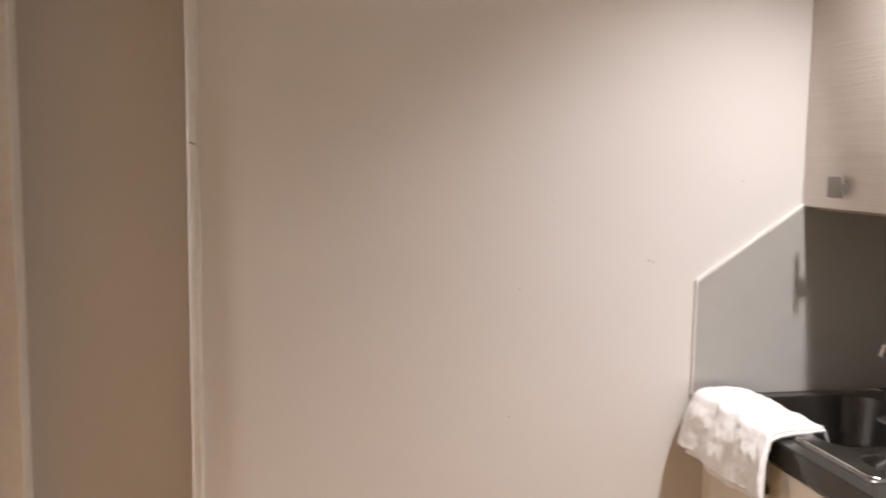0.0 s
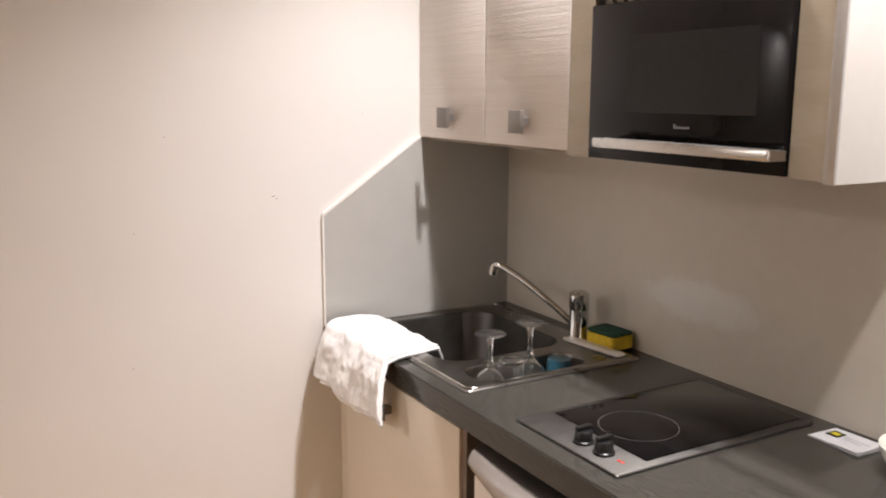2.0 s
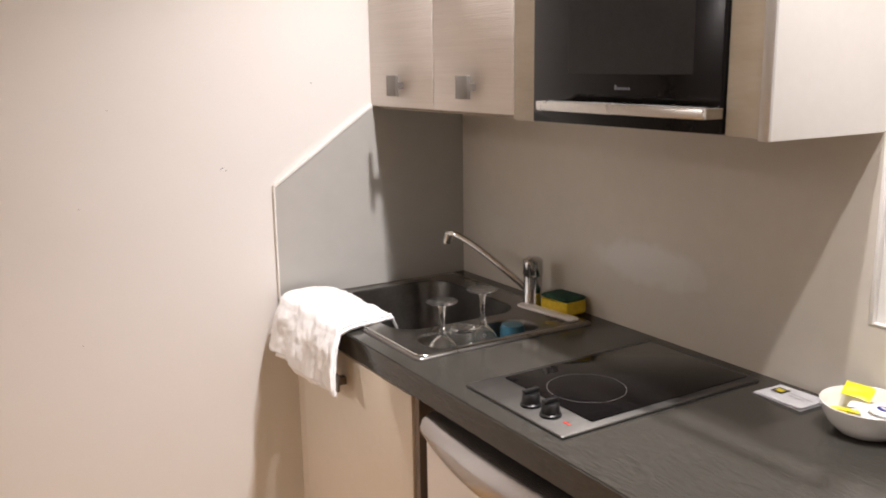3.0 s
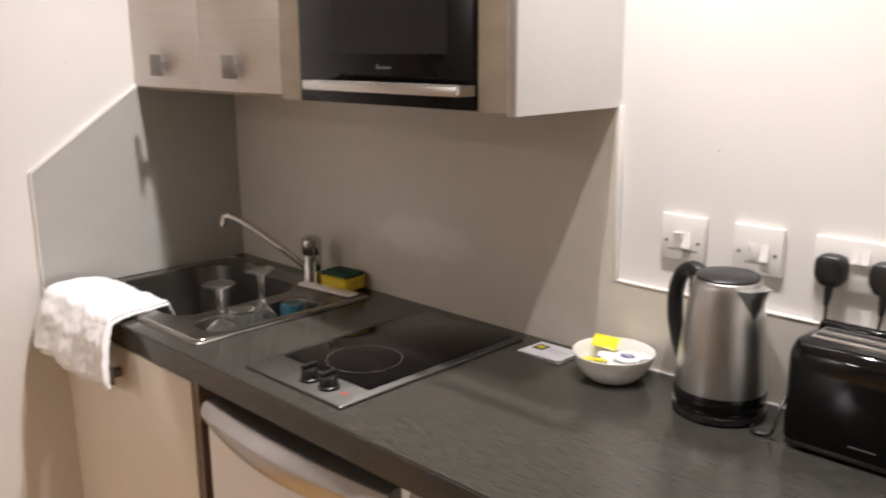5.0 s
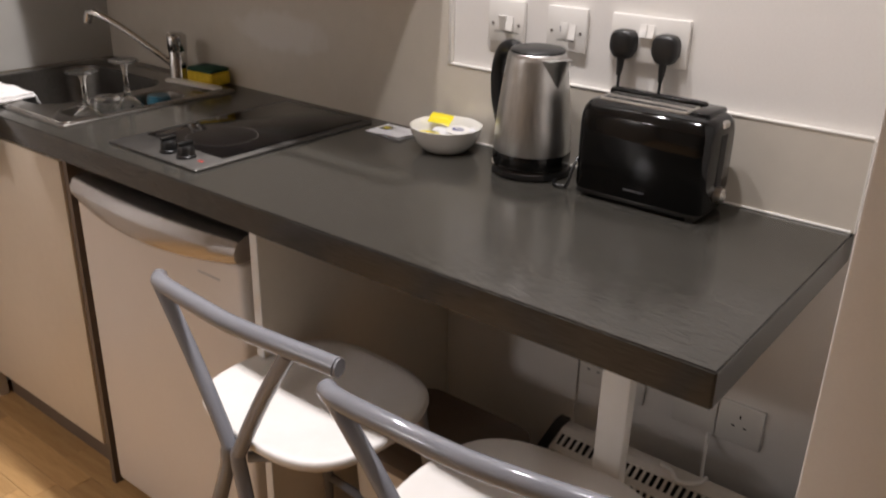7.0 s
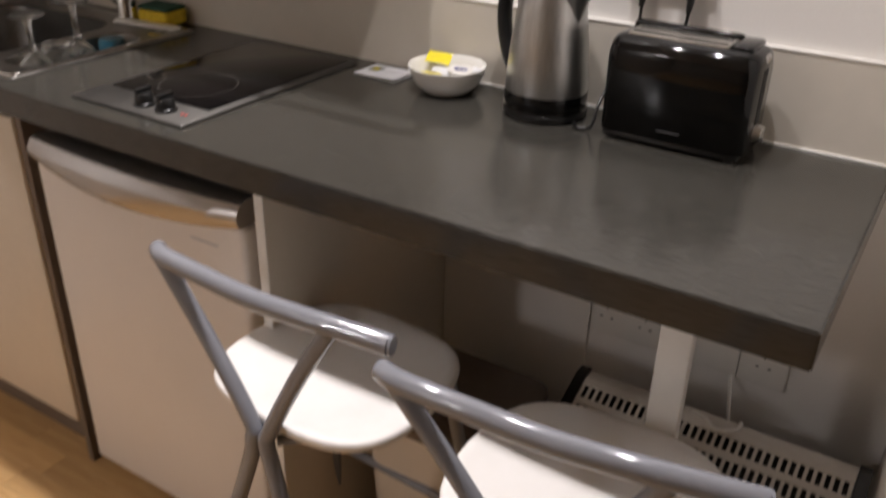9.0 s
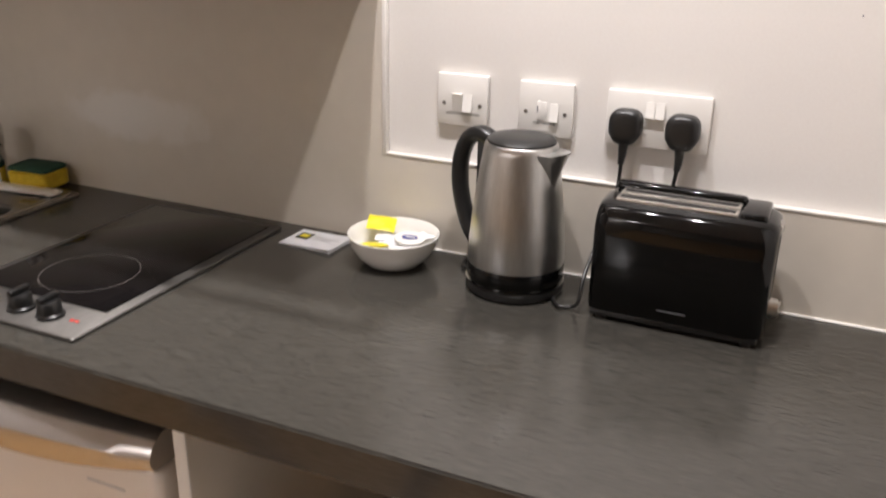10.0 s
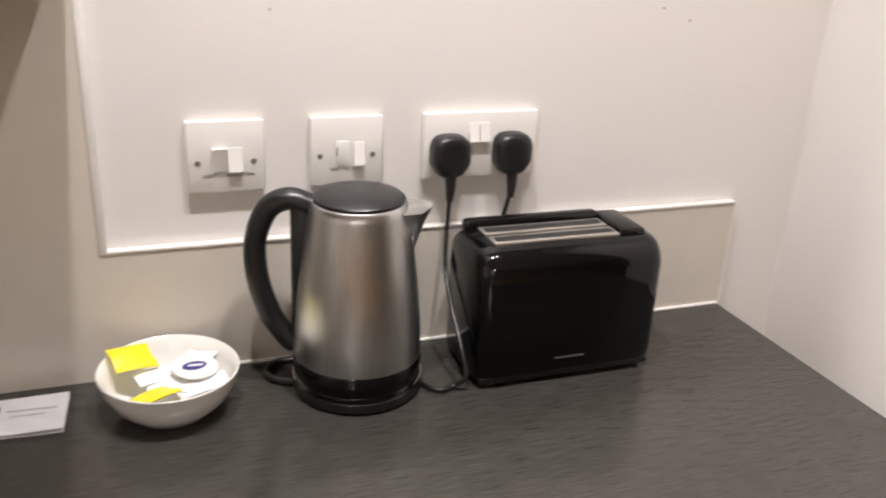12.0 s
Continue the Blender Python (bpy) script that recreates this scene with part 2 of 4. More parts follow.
def smooth_path(pts, per=8):
    P = [Vector(p) for p in pts]
    P = [2 * P[0] - P[1]] + P + [2 * P[-1] - P[-2]]
    out = []
    for i in range(1, len(P) - 2):
        for k in range(per):
            t = k / per
            a, b, c, d = P[i - 1:i + 3]
            out.append(0.5 * ((2 * b) + (c - a) * t + (2 * a - 5 * b + 4 * c - d) * t * t + (3 * b - a - 3 * c + d) * t ** 3))
    out.append(P[-2])
    return out


def tube(pts, r, n=12, per=8, bm=None, radii=None):
    path = smooth_path(pts, per) if per > 1 else [Vector(p) for p in pts]
    up = Vector((0.13, 0.21, 0.97))
    rings = []
    for i, p in enumerate(path):
        d = (path[min(i + 1, len(path) - 1)] - path[max(i - 1, 0)]).normalized()
        u = (up - d * up.dot(d)).normalized()
        v = d.cross(u)
        up = u
        rr = r if radii is None else radii[0] + (radii[1] - radii[0]) * i / (len(path) - 1)
        rings.append([p + rr * (math.cos(2 * math.pi * k / n) * u + math.sin(2 * math.pi * k / n) * v) for k in range(n)])
    return loft(rings, True, True, bm)


def turned(bm, m):
    bmesh.ops.transform(bm, matrix=m, verts=bm.verts)
    return bm


def mesh_object(name, bm, mat, smooth=40):
    me = bpy.data.meshes.new(name)
    bm.to_mesh(me)
    bm.free()
    me.materials.append(mat)
    if smooth:
        me.shade_smooth()
        me.set_sharp_from_angle(angle=radians(smooth))
    return new(name, me)


def part(name, bm, mat, parent, label="", smooth=40):
    ob = mesh_object(name, bm, mat, smooth)
    ob.parent = parent
    if label:
        ob["label"] = label
    return ob


def thing(name, label, category, bm=None, mat=None, group="", kind="", at=None, smooth=40):
    ob = new(name) if bm is None else mesh_object(name, bm, mat, smooth)
    if at is not None:
        ob.matrix_world = at
    return tagged(ob, label, category, group, kind)


def structure(name, label, category, bm, mat):
    return thing(name, label, category, bm, mat, kind="structure", smooth=30)


# ---- setting ----
XB = 1.664          # white back wall
YL = 2.0            # wall beside the sink
XF, YE = 1.10, -0.092   # worktop's front and free end
TOP, UNDER = 0.90, 0.848
XP = 1.653          # face of the splashback
CB, CX, CE = 1.376, 1.368, 0.738   # wall units: underside, front, end
ROOM_X, ROOM_Y = -3.6, -3.6
YS = -0.2           # side of the wall stub

structure("wall_back", "cream painted back wall behind the worktop", "wall", box(XB, XB + 0.12, YS - 0.02, YL + 0.3, 0, CEIL), WALL)
structure("wall_left", "smooth cream painted wall beside the sink", "wall", box(-0.145, XB, YL, YL + 0.24, 0, CEIL), WALL)
structure("wall_recess", "shaded cream painted wall set back in a doorway", "wall", box(-0.60, -0.02, YL + 0.24, YL + 0.36, 0, CEIL), WALL)
structure("wall_passage", "cream painted wall past the doorway", "wall", box(ROOM_X, -0.60, YL, YL + 0.36, 0, CEIL), WALL)
structure("wall_stub", "cream painted wall end beside the worktop's free end", "wall", box(1.10, XB + 0.1, YS - 0.14, YS, 0, CEIL, 0.004), WALL)
# unseen walls added to close the room, toned down against bounce
structure("wall_right", "unseen right wall, darkened to cut bounce light", "wall", box(1.20, 1.32, ROOM_Y, YS - 0.14, 0, CEIL), LOW_BOUNCE_PAINT)
structure("wall_rear", "unseen rear wall, darkened to cut bounce light", "wall", box(ROOM_X - 0.12, ROOM_X, ROOM_Y, YL + 0.36, 0, CEIL), LOW_BOUNCE_PAINT)
structure("wall_end", "unseen end wall, darkened to cut bounce light", "wall", box(ROOM_X - 0.12, 1.32, ROOM_Y - 0.12, ROOM_Y, 0, CEIL), LOW_BOUNCE_PAINT)
structure("ceiling", "white painted ceiling", "ceiling", box(ROOM_X - 0.12, XB + 0.12, ROOM_Y - 0.12, YL + 0.4, CEIL, CEIL + 0.1), CEILING)
structure("trim_corner", "cream painted corner trim of the doorway with small scuffs", "trim", box(-0.160, -0.136, YL - 0.014, YL + 0.03, 0, CEIL, 0.006, 3), TRIM)
structure("trim_jamb", "cream painted door jamb", "trim", box(-0.60, -0.545, YL + 0.05, YL + 0.118, 0, CEIL, 0.004), TRIM)
floor = structure("floor", "oak plank floor", "floor", box(ROOM_X - 0.12, XB + 0.12, ROOM_Y - 0.12, YL + 0.4, -0.1, -0.012), DARK)

add_smear(SPLASH, (1.255, 1.058), (0.155, 0.044), (0.70, 0.67, 0.62))
# splashback: tall behind the hob, low strip behind the worktop
L_SHAPE = [(YL, TOP), (YL, CB), (CE - 0.002, CB), (CE - 0.002, 1.053), (YE, 1.053), (YE, TOP)]
splash = structure("splashback", "satin taupe splashback panel with cream edges", "splashback", prism(L_SHAPE, "x", XP, XB), SPLASH)
part("top_edge", box(XP - 0.0015, XB - 0.0005, YE, CE - 0.010, 1.053, 1.0565, 0.001), TRIM, splash, "cream edge strip")
part("side_edge", box(XP - 0.0015, XB - 0.0005, CE - 0.0095, CE - 0.002, 1.053, CB, 0.001), TRIM, splash, "cream edge strip")
part("end_edge", box(XP - 0.001, XB - 0.0005, YE - 0.003, YE, TOP, 1.053), TRIM, splash)

SIDE = [(1.085, TOP), (1.085, 1.19), (CX, CB + 0.008), (XP, CB + 0.008), (XP, TOP)]
side = structure("side_splashback", "grey gloss side splashback with a slanted cream edge", "splashback", prism(SIDE, "y", YL - 0.008, YL - 0.0005), SPLASH_SIDE)
part("slanted_edge", prism([(1.083, 1.190), (CX, CB + 0.008), (CX, CB + 0.016), (1.083, 1.198)], "y", YL - 0.0095, YL - 0.0004), TRIM, side, "cream edge strip")
part("front_edge", box(1.081, 1.085, YL - 0.009, YL - 0.0004, TOP, 1.196), TRIM, side, "cream edge strip")

# ---- worktop ----
SX0, SX1, SY0, SY1 = 1.139, 1.607, 1.37, 1.978    # sink outline
bm = plate([(XF, YE, TOP), (XB - 0.0, YE, TOP), (XB, YL - 0.0005, TOP), (XF, YL - 0.0005, TOP)],
           [rrect(SX0 + 0.012, SX1 - 0.012, SY0 + 0.012, SY1 - 0.012, 0.02, TOP)])
extrude_down(bm, UNDER - TOP)
es = [e for e in bm.edges if all(abs(v.co.x - XF) < 1e-5 for v in e.verts) or all(abs(v.co.y - YE) < 1e-5 for v in e.verts)]
bmesh.ops.bevel(bm, geom=es, offset=0.0025, segments=2, affect="EDGES")
worktop = thing("worktop", "dark grey brown streaked laminate kitchen worktop along the wall", "worktop")
part("slab", bm, COUNTER, worktop)
leg = part("support_leg", box(1.232, 1.256, 0.067, 0.113, 0.006, UNDER - 0.004, 0.003), WHITE_LAM, worktop, "white painted flat metal leg")
part("top_plate", box(1.21, 1.285, 0.05, 0.130, UNDER - 0.004, UNDER - 0.0003), WHITE_LAM, leg)
part("foot_plate", box(1.21, 1.285, 0.05, 0.130, 0.0003, 0.006), WHITE_LAM, leg)
thing("sealant", "thin white silicone bead along the back of the worktop", "sealant", tube([(XP - 0.002, YE + 0.004, TOP + 0.0015), (XP - 0.002, 0.3, TOP + 0.0015), (XP - 0.002, 0.72, TOP + 0.0015)], 0.0025, 8, 2), WHITE_PL)

# ---- base units ----
base = thing("base_cabinet", "cream laminate sink base cabinet under the worktop", "cabinet")
part("body", box(1.135, 1.64, 1.352, 1.93, 0.10, 0.70), CREAM, base)
door = part("door", box(1.113, 1.132, 1.356, 1.93, 0.112, UNDER - 0.012, 0.0015), CREAM, base)
part("handle", box(1.083, 1.092, 1.655, 1.693, 0.752, 0.794, 0.002), NICKEL, door, "square satin nickel knob")
part("handle_stem", box(1.092, 1.114, 1.665, 1.683, 0.764, 0.782), NICKEL, door)
part("filler_strip", box(1.125, 1.15, 1.933, YL - 0.001, 0.0, UNDER - 0.001), CREAM, base, "cream filler strip")
part("plinth", box(1.16, 1.175, 1.352, 1.93, 0.0, 0.10), PLINTH, base, "dark brown plinth")
part("side_panel", box(1.118, 1.64, 1.335, 1.351, 0.0, UNDER - 0.001), PLINTH, base, "dark brown side edge")

fridge = thing("fridge", "white undercounter fridge with a bulging silver grip", "fridge")
FY0, FY1 = 0.766, 1.297
part("body", box(1.165, 1.63, FY0, FY1, 0.03, 0.815, 0.006), FRIDGE_W, fridge)
part("door", box(1.108, 1.160, FY0, FY1, 0.045, 0.772, 0.012, 3), FRIDGE_W, fridge)
bm = bmesh.new()
rings = []
NY = 24
for i in range(NY + 1):
    f = i / NY
    y = FY0 + (FY1 - FY0) * f
    bulge = 0.026 * (1 - (2 * f - 1) ** 2)
    drop = 0.022 * (1 - (2 * f - 1) ** 2)
    rings.append([(1.160, y, 0.818), (1.125, y, 0.822), (1.106 - bulge * 0.5, y, 0.812), (1.098 - bulge, y, 0.797), (1.098 - bulge, y, 0.787 - drop * 0.5),
                  (1.104 - bulge * 0.9, y, 0.776 - drop), (1.118, y, 0.774 - drop * 0.3), (1.160, y, 0.774)])
part("grip", loft(rings, True, True, bm), FRIDGE_G, fridge, "bulging silver grip")
# grey lens proud of the door, painted for the finger recess's shade
lens = [(FY0 + 0.04 + 0.44 * i / 16, 0.7735 - 0.030 * math.sin(math.pi * i / 16) ** 0.7) for i in range(17)]
part("grip_recess_shade", prism([(FY0 + 0.04, 0.7742)] + lens[1:-1] + [(FY0 + 0.48, 0.7742)], "x", 1.1068, 1.112), EDGE, fridge, "grey lens in place of the finger recess's shade")
part("badge", box(1.1066, 1.108, 1.102, 1.112, 0.733, 0.743), GREY_PRINT, fridge, "small dark square badge")
part("badge_text", box(1.1068, 1.108, 1.050, 1.098, 0.735, 0.7385), PALE_PRINT, fridge)
part("model_text", box(1.1068, 1.108, 0.824, 0.888, 0.724, 0.7275), PALE_PRINT, fridge)
for y in (FY0 + 0.05, FY1 - 0.05):
    part("foot", lathe([(0.015, 0.0), (0.015, 0.032)], 1.19, y, 16), BLACK, fridge)
    part("foot", lathe([(0.015, 0.0), (0.015, 0.032)], 1.58, y, 16), BLACK, fridge)

panel = thing("end_panel", "cream laminate end panel beside the fridge", "panel")
part("board", box(1.117, XB - 0.001, 0.722, 0.741, 0.0, UNDER - 0.001), CREAM, panel)
part("edge_band", box(1.1145, 1.1168, 0.722, 0.741, 0.0, UNDER - 0.001, 0.0005), WHITE_LAM, panel, "pale edge band")
lining = thing("lining_board", "cream lining boards on the wall under the worktop", "panel")
part("board", box(XB - 0.008, XB - 0.0005, 0.373, 0.72, 0.0, UNDER - 0.002, 0.001), WALL, lining)

# ---- wall units ----
CT = 2.16


def wall_unit(y0, y1):
    ob = thing("wall_cabinet", "white ridged woodgrain wall cabinet with a square knob", "cabinet", group="wall cabinets over the sink")
    part("body", box(CX + 0.022, XB - 0.001, y0 + 0.001, y1 - 0.001, CB + 0.004, CT), TAUPE, ob)
    d = part("door", box(CX, CX + 0.02, y0 + 0.0015, y1 - 0.0015, CB + 0.012, CT, 0.0012), DOOR_W, ob)
    yk = 0.5 * (y0 + y1) - 0.012
    part("handle", box(CX - 0.028, CX - 0.019, yk - 0.016, yk + 0.032, 1.417, 1.467, 0.0015), NICKEL, d, "square satin nickel knob")
    part("handle_stem", box(CX - 0.019, CX, yk - 0.006, yk + 0.010, 1.434, 1.450), NICKEL, d)
    return ob


wall_unit(1.6765, YL - 0.001)
wall_unit(1.3595, 1.6755)

MY0, MY1, MZ0, MZ1 = 0.820, 1.284, CB + 0.002, 1.680
unit = thing("microwave_cabinet", "wall cabinet housing with taupe frame and white end", "cabinet")
part("side_panel", box(CX + 0.001, XB - 0.001, MY1 + 0.002, 1.3585, CB + 0.002, 1.757), TAUPE, unit, "taupe frame side")
part("side_panel", box(CX + 0.001, XB - 0.03, CE + 0.018, MY0 - 0.002, CB + 0.002, 1.757), TAUPE, unit, "taupe frame side")
part("end_panel", box(CX + 0.004, XB - 0.0005, CE, CE + 0.0175, CB - 0.002, CT, 0.001), WHITE_LAM, unit, "white end panel")
part("edge_band", box(CX - 0.002, CX + 0.0038, CE - 0.001, CE + 0.0175, CB - 0.002, CT, 0.001), EDGE, unit, "silver edge band")
part("control_panel", box(CX + 0.001, CX + 0.03, MY0 - 0.0018, MY1 + 0.0018, MZ1 + 0.004, 1.757), TAUPE, unit, "taupe control fascia")
part("upper_door", box(CX, CX + 0.02, CE + 0.02, 1.358, 1.760, CT, 0.0012), DOOR_W, unit, "ridged white upper door")
part("carcass", box(CX + 0.031, XB - 0.001, CE + 0.019, 1.358, 1.758, CT), TAUPE, unit)
part("display", box(CX - 0.001, CX + 0.002, 1.02, 1.085, 1.708, 1.737), BLACK_GLASS, unit, "dark display window")
for y, z in ((1.16, 1.722), (1.135, 1.722), (1.10, 1.733), (1.10, 1.712), (1.005, 1.733), (1.005, 1.712), (0.97, 1.722), (0.95, 1.722)):
    part("button", turned(lathe([(0.008, 0), (0.0075, 0.006), (0.0, 0.009)], 0, 0, 16), pose(CX + 0.001, y, z, 0, -90, 0)), CHROME, unit, "chrome button")

mw = thing("microwave", "built-in black glass microwave oven with a steel bar handle", "microwave")
part("case", box(CX + 0.012, XB - 0.03, MY0, MY1, MZ0, MZ1), BLACK, mw)
door = part("door", box(CX - 0.008, CX + 0.011, MY0 + 0.001, MY1 - 0.001, MZ0 + 0.002, MZ1 - 0.012, 0.002), BLACK_GLASS, mw)
part("window", box(CX - 0.0092, CX - 0.0078, 0.878, 1.178, 1.470, 1.608), WINDOW_GLASS, door, "grey mesh window")
h = part("handle", box(CX - 0.052, CX - 0.036, 0.815, 1.220, 1.404, 1.423, 0.004), STEEL, door, "brushed steel bar handle")
for y in (0.826, 1.207):
    part("handle_post", box(CX - 0.037, CX - 0.007, y - 0.008, y + 0.008, 1.404, 1.420), STEEL, door)
for k in range(7):
    part("logo_bar", box(CX - 0.0088, CX - 0.0078, 1.050 - 0.0055 * k, 1.0535 - 0.0055 * k, 1.444, 1.448 + 0.004 * (k == 0)), LOGO_GREY, door)
for i in range(14):
    y = MY0 + 0.03 + i * 0.030
    part("vent_slot", box(CX + 0.004, CX + 0.0125, y, y + 0.018, MZ1 - 0.0095, MZ1 - 0.003), GREYTAUPE, mw)

# ---- sink ----
RIM = 0.905
B1 = (1.195, 1.535, 1.545, 1.935)
B2 = (1.195, 1.490, 1.398, 1.506)
sink = thing("sink", "stainless steel sink with a large bowl and a narrow half bowl", "sink")
bm = plate(rrect(SX0 + 0.003, SX1 - 0.003, SY0 + 0.003, SY1 - 0.003, 0.012, RIM),
           [rrect(*B1, 0.07, RIM, 8), rrect(*B2, 0.035, RIM, 8)])
loft([rrect(SX0 + 0.003, SX1 - 0.003, SY0 + 0.003, SY1 - 0.003, 0.012, RIM), rrect(SX0, SX1, SY0, SY1, 0.014, RIM - 0.002), rrect(SX0, SX1, SY0, SY1, 0.014, TOP + 0.0003)], bm=bm)
part("rim", bm, SINK_STEEL, sink)


def basin(b, r, depth, taper):
    def ring(d, z, rr):
        return rrect(b[0] + d, b[1] - d, b[2] + d, b[3] - d, rr, z, 8)
    bm = loft([ring(0, RIM, r), ring(0.003, RIM - 0.002, r), ring(0.005, RIM - 0.010, r), ring(taper, RIM - depth + 0.02, r * 0.9),
               ring(taper + 0.008, RIM - depth + 0.005, r * 0.8), ring(taper + 0.025, RIM - depth, r * 0.6)], False, True)
    for f in bm.faces:
        f.normal_flip()
    return bm


# the large bowl's shade is put into its darker steel
part("bowl", basin(B1, 0.07, 0.15, 0.02), SHADED_BOWL_STEEL, sink)
part("half_bowl", basin(B2, 0.035, 0.075, 0.010), SINK_STEEL, sink)
part("bead", tube(rrect(SX0 + 0.010, SX1 - 0.010, SY0 + 0.010, SY1 - 0.010, 0.02, RIM + 0.0005) + [rrect(SX0 + 0.010, SX1 - 0.010, SY0 + 0.010, SY1 - 0.010, 0.02, RIM + 0.0005)[0]], 0.0022, 6, 1), CHROME, sink, "raised polished edge")
part("waste", lathe([(0.03, 0), (0.034, 0.003), (0.02, 0.0035), (0.018, 0.001), (0, 0.001)], 1.365, 1.74, 24), CHROME, sink).location.z = RIM - 0.149

TX, TY = 1.580, 1.566
tap = thing("tap", "chrome single-lever mixer tap with a long thin spout", "tap")
part("body", lathe([(0.026, RIM), (0.026, RIM + 0.006), (0.0235, RIM + 0.012), (0.023, RIM + 0.075)], TX, TY, 28), CHROME, tap)
part("lever_cap", lathe([(0.023, RIM + 0.0755), (0.025, RIM + 0.08), (0.0245, RIM + 0.115), (0.016, RIM + 0.121), (0.0, RIM + 0.122)], TX, TY, 28), CHROME, tap)
part("lever", tube([(TX - 0.005, TY, RIM + 0.119), (TX - 0.02, TY - 0.012, RIM + 0.122), (TX - 0.04, TY - 0.025, RIM + 0.123)], 0.006, 10), CHROME, tap)
part("spout", tube([(TX, TY + 0.015, RIM + 0.03), (TX - 0.02, TY + 0.05, RIM + 0.062), (TX - 0.065, TY + 0.138, RIM + 0.125), (TX - 0.096, TY + 0.202, RIM + 0.157), (TX - 0.106, TY + 0.225, RIM + 0.155)], 0.0085, 14), CHROME, tap)
part("nozzle", tube([(TX - 0.104, TY + 0.222, RIM + 0.158), (TX - 0.107, TY + 0.228, RIM + 0.133)], 0.0115, 14, 1), CHROME, tap)

thing("soap_tray", "flat white plastic strip on the sink rim", "tray", rounded_slab(-0.016, 0.016, -0.085, 0.10, 0.008, 0.001, 0.009), WHITE_PL, at=pose(1.560, 1.475, RIM, 0, 0, 6))
sponge = thing("sponge", "yellow sponge with a dark green scouring side", "sponge", at=pose(1.605, 1.478, RIM, 0, 0, 5))
part("foam", rounded_slab(-0.034, 0.034, -0.046, 0.046, 0.008, 0.001, 0.034, 0.004), SPONGE_Y, sponge)
part("scourer", rounded_slab(-0.034, 0.034, -0.046, 0.046, 0.008, 0.0342, 0.043, 0.003), SPONGE_G, sponge, "dark green scouring pad")


def wine_glass(x, y, z, tall):
    g = thing("wine_glass", "clear stemmed wine glass upside down in the half bowl", "glass", group="upturned wine glasses", at=pose(x, y, z) @ Matrix.Diagonal((1, 1, tall, 1)))
    prof = [(0.033, 0.0), (0.036, 0.02), (0.037, 0.04), (0.030, 0.062), (0.014, 0.076), (0.005, 0.084)]
    inner = [(0.003, 0.079), (0.012, 0.073), (0.0285, 0.060), (0.0355, 0.040), (0.0345, 0.02), (0.0318, 0.0)]
    part("cup", lathe(prof + [(0.0045, 0.085)] + inner, 0, 0, 32, False, False), GLASS, g)
    part("stem", lathe([(0.0085, 0.0852), (0.0062, 0.096), (0.0052, 0.115), (0.0062, 0.134), (0.0105, 0.146)], 0, 0, 16), GLASS, g)
    part("foot", lathe([(0.0105, 0.1462), (0.02, 0.1485), (0.033, 0.1505), (0.0345, 0.152), (0.033, 0.1535), (0.018, 0.1525), (0.0, 0.152)], 0, 0, 32), GLASS, g)
    return g


HB = RIM - 0.0745
wine_glass(1.247, 1.452, HB, 1.06)
wine_glass(1.353, 1.453, HB, 1.13)
tum = thing("tumbler", "small clear glass tumbler upside down in the half bowl", "glass", lathe([(0.033, 0.0), (0.030, 0.08), (0.027, 0.096), (0.0, 0.098), (0.0, 0.088), (0.025, 0.086), (0.0275, 0.078), (0.031, 0.0)], 0, 0, 32, False, False), GLASS, at=pose(1.302, 1.455, HB))
thing("cup", "small blue plastic cup upside down in the half bowl", "cup", lathe([(0.030, 0.0), (0.028, 0.07), (0.025, 0.078), (0.0, 0.078)], 0, 0, 28), BLUE, at=pose(1.435, 1.452, HB))

# ---- towel over the worktop's front edge ----
noise.seed_set(4)
# section from inside the sink, over the hump and down the front
TOWEL_SECTION = smooth_path([(1.255, 0, 0.862), (1.232, 0, 0.902), (1.185, 0, 0.918), (1.135, 0, 0.926), (1.085, 0, 0.914), (1.058, 0, 0.872), (1.050, 0, 0.828), (1.042, 0, 0.778)], 10)


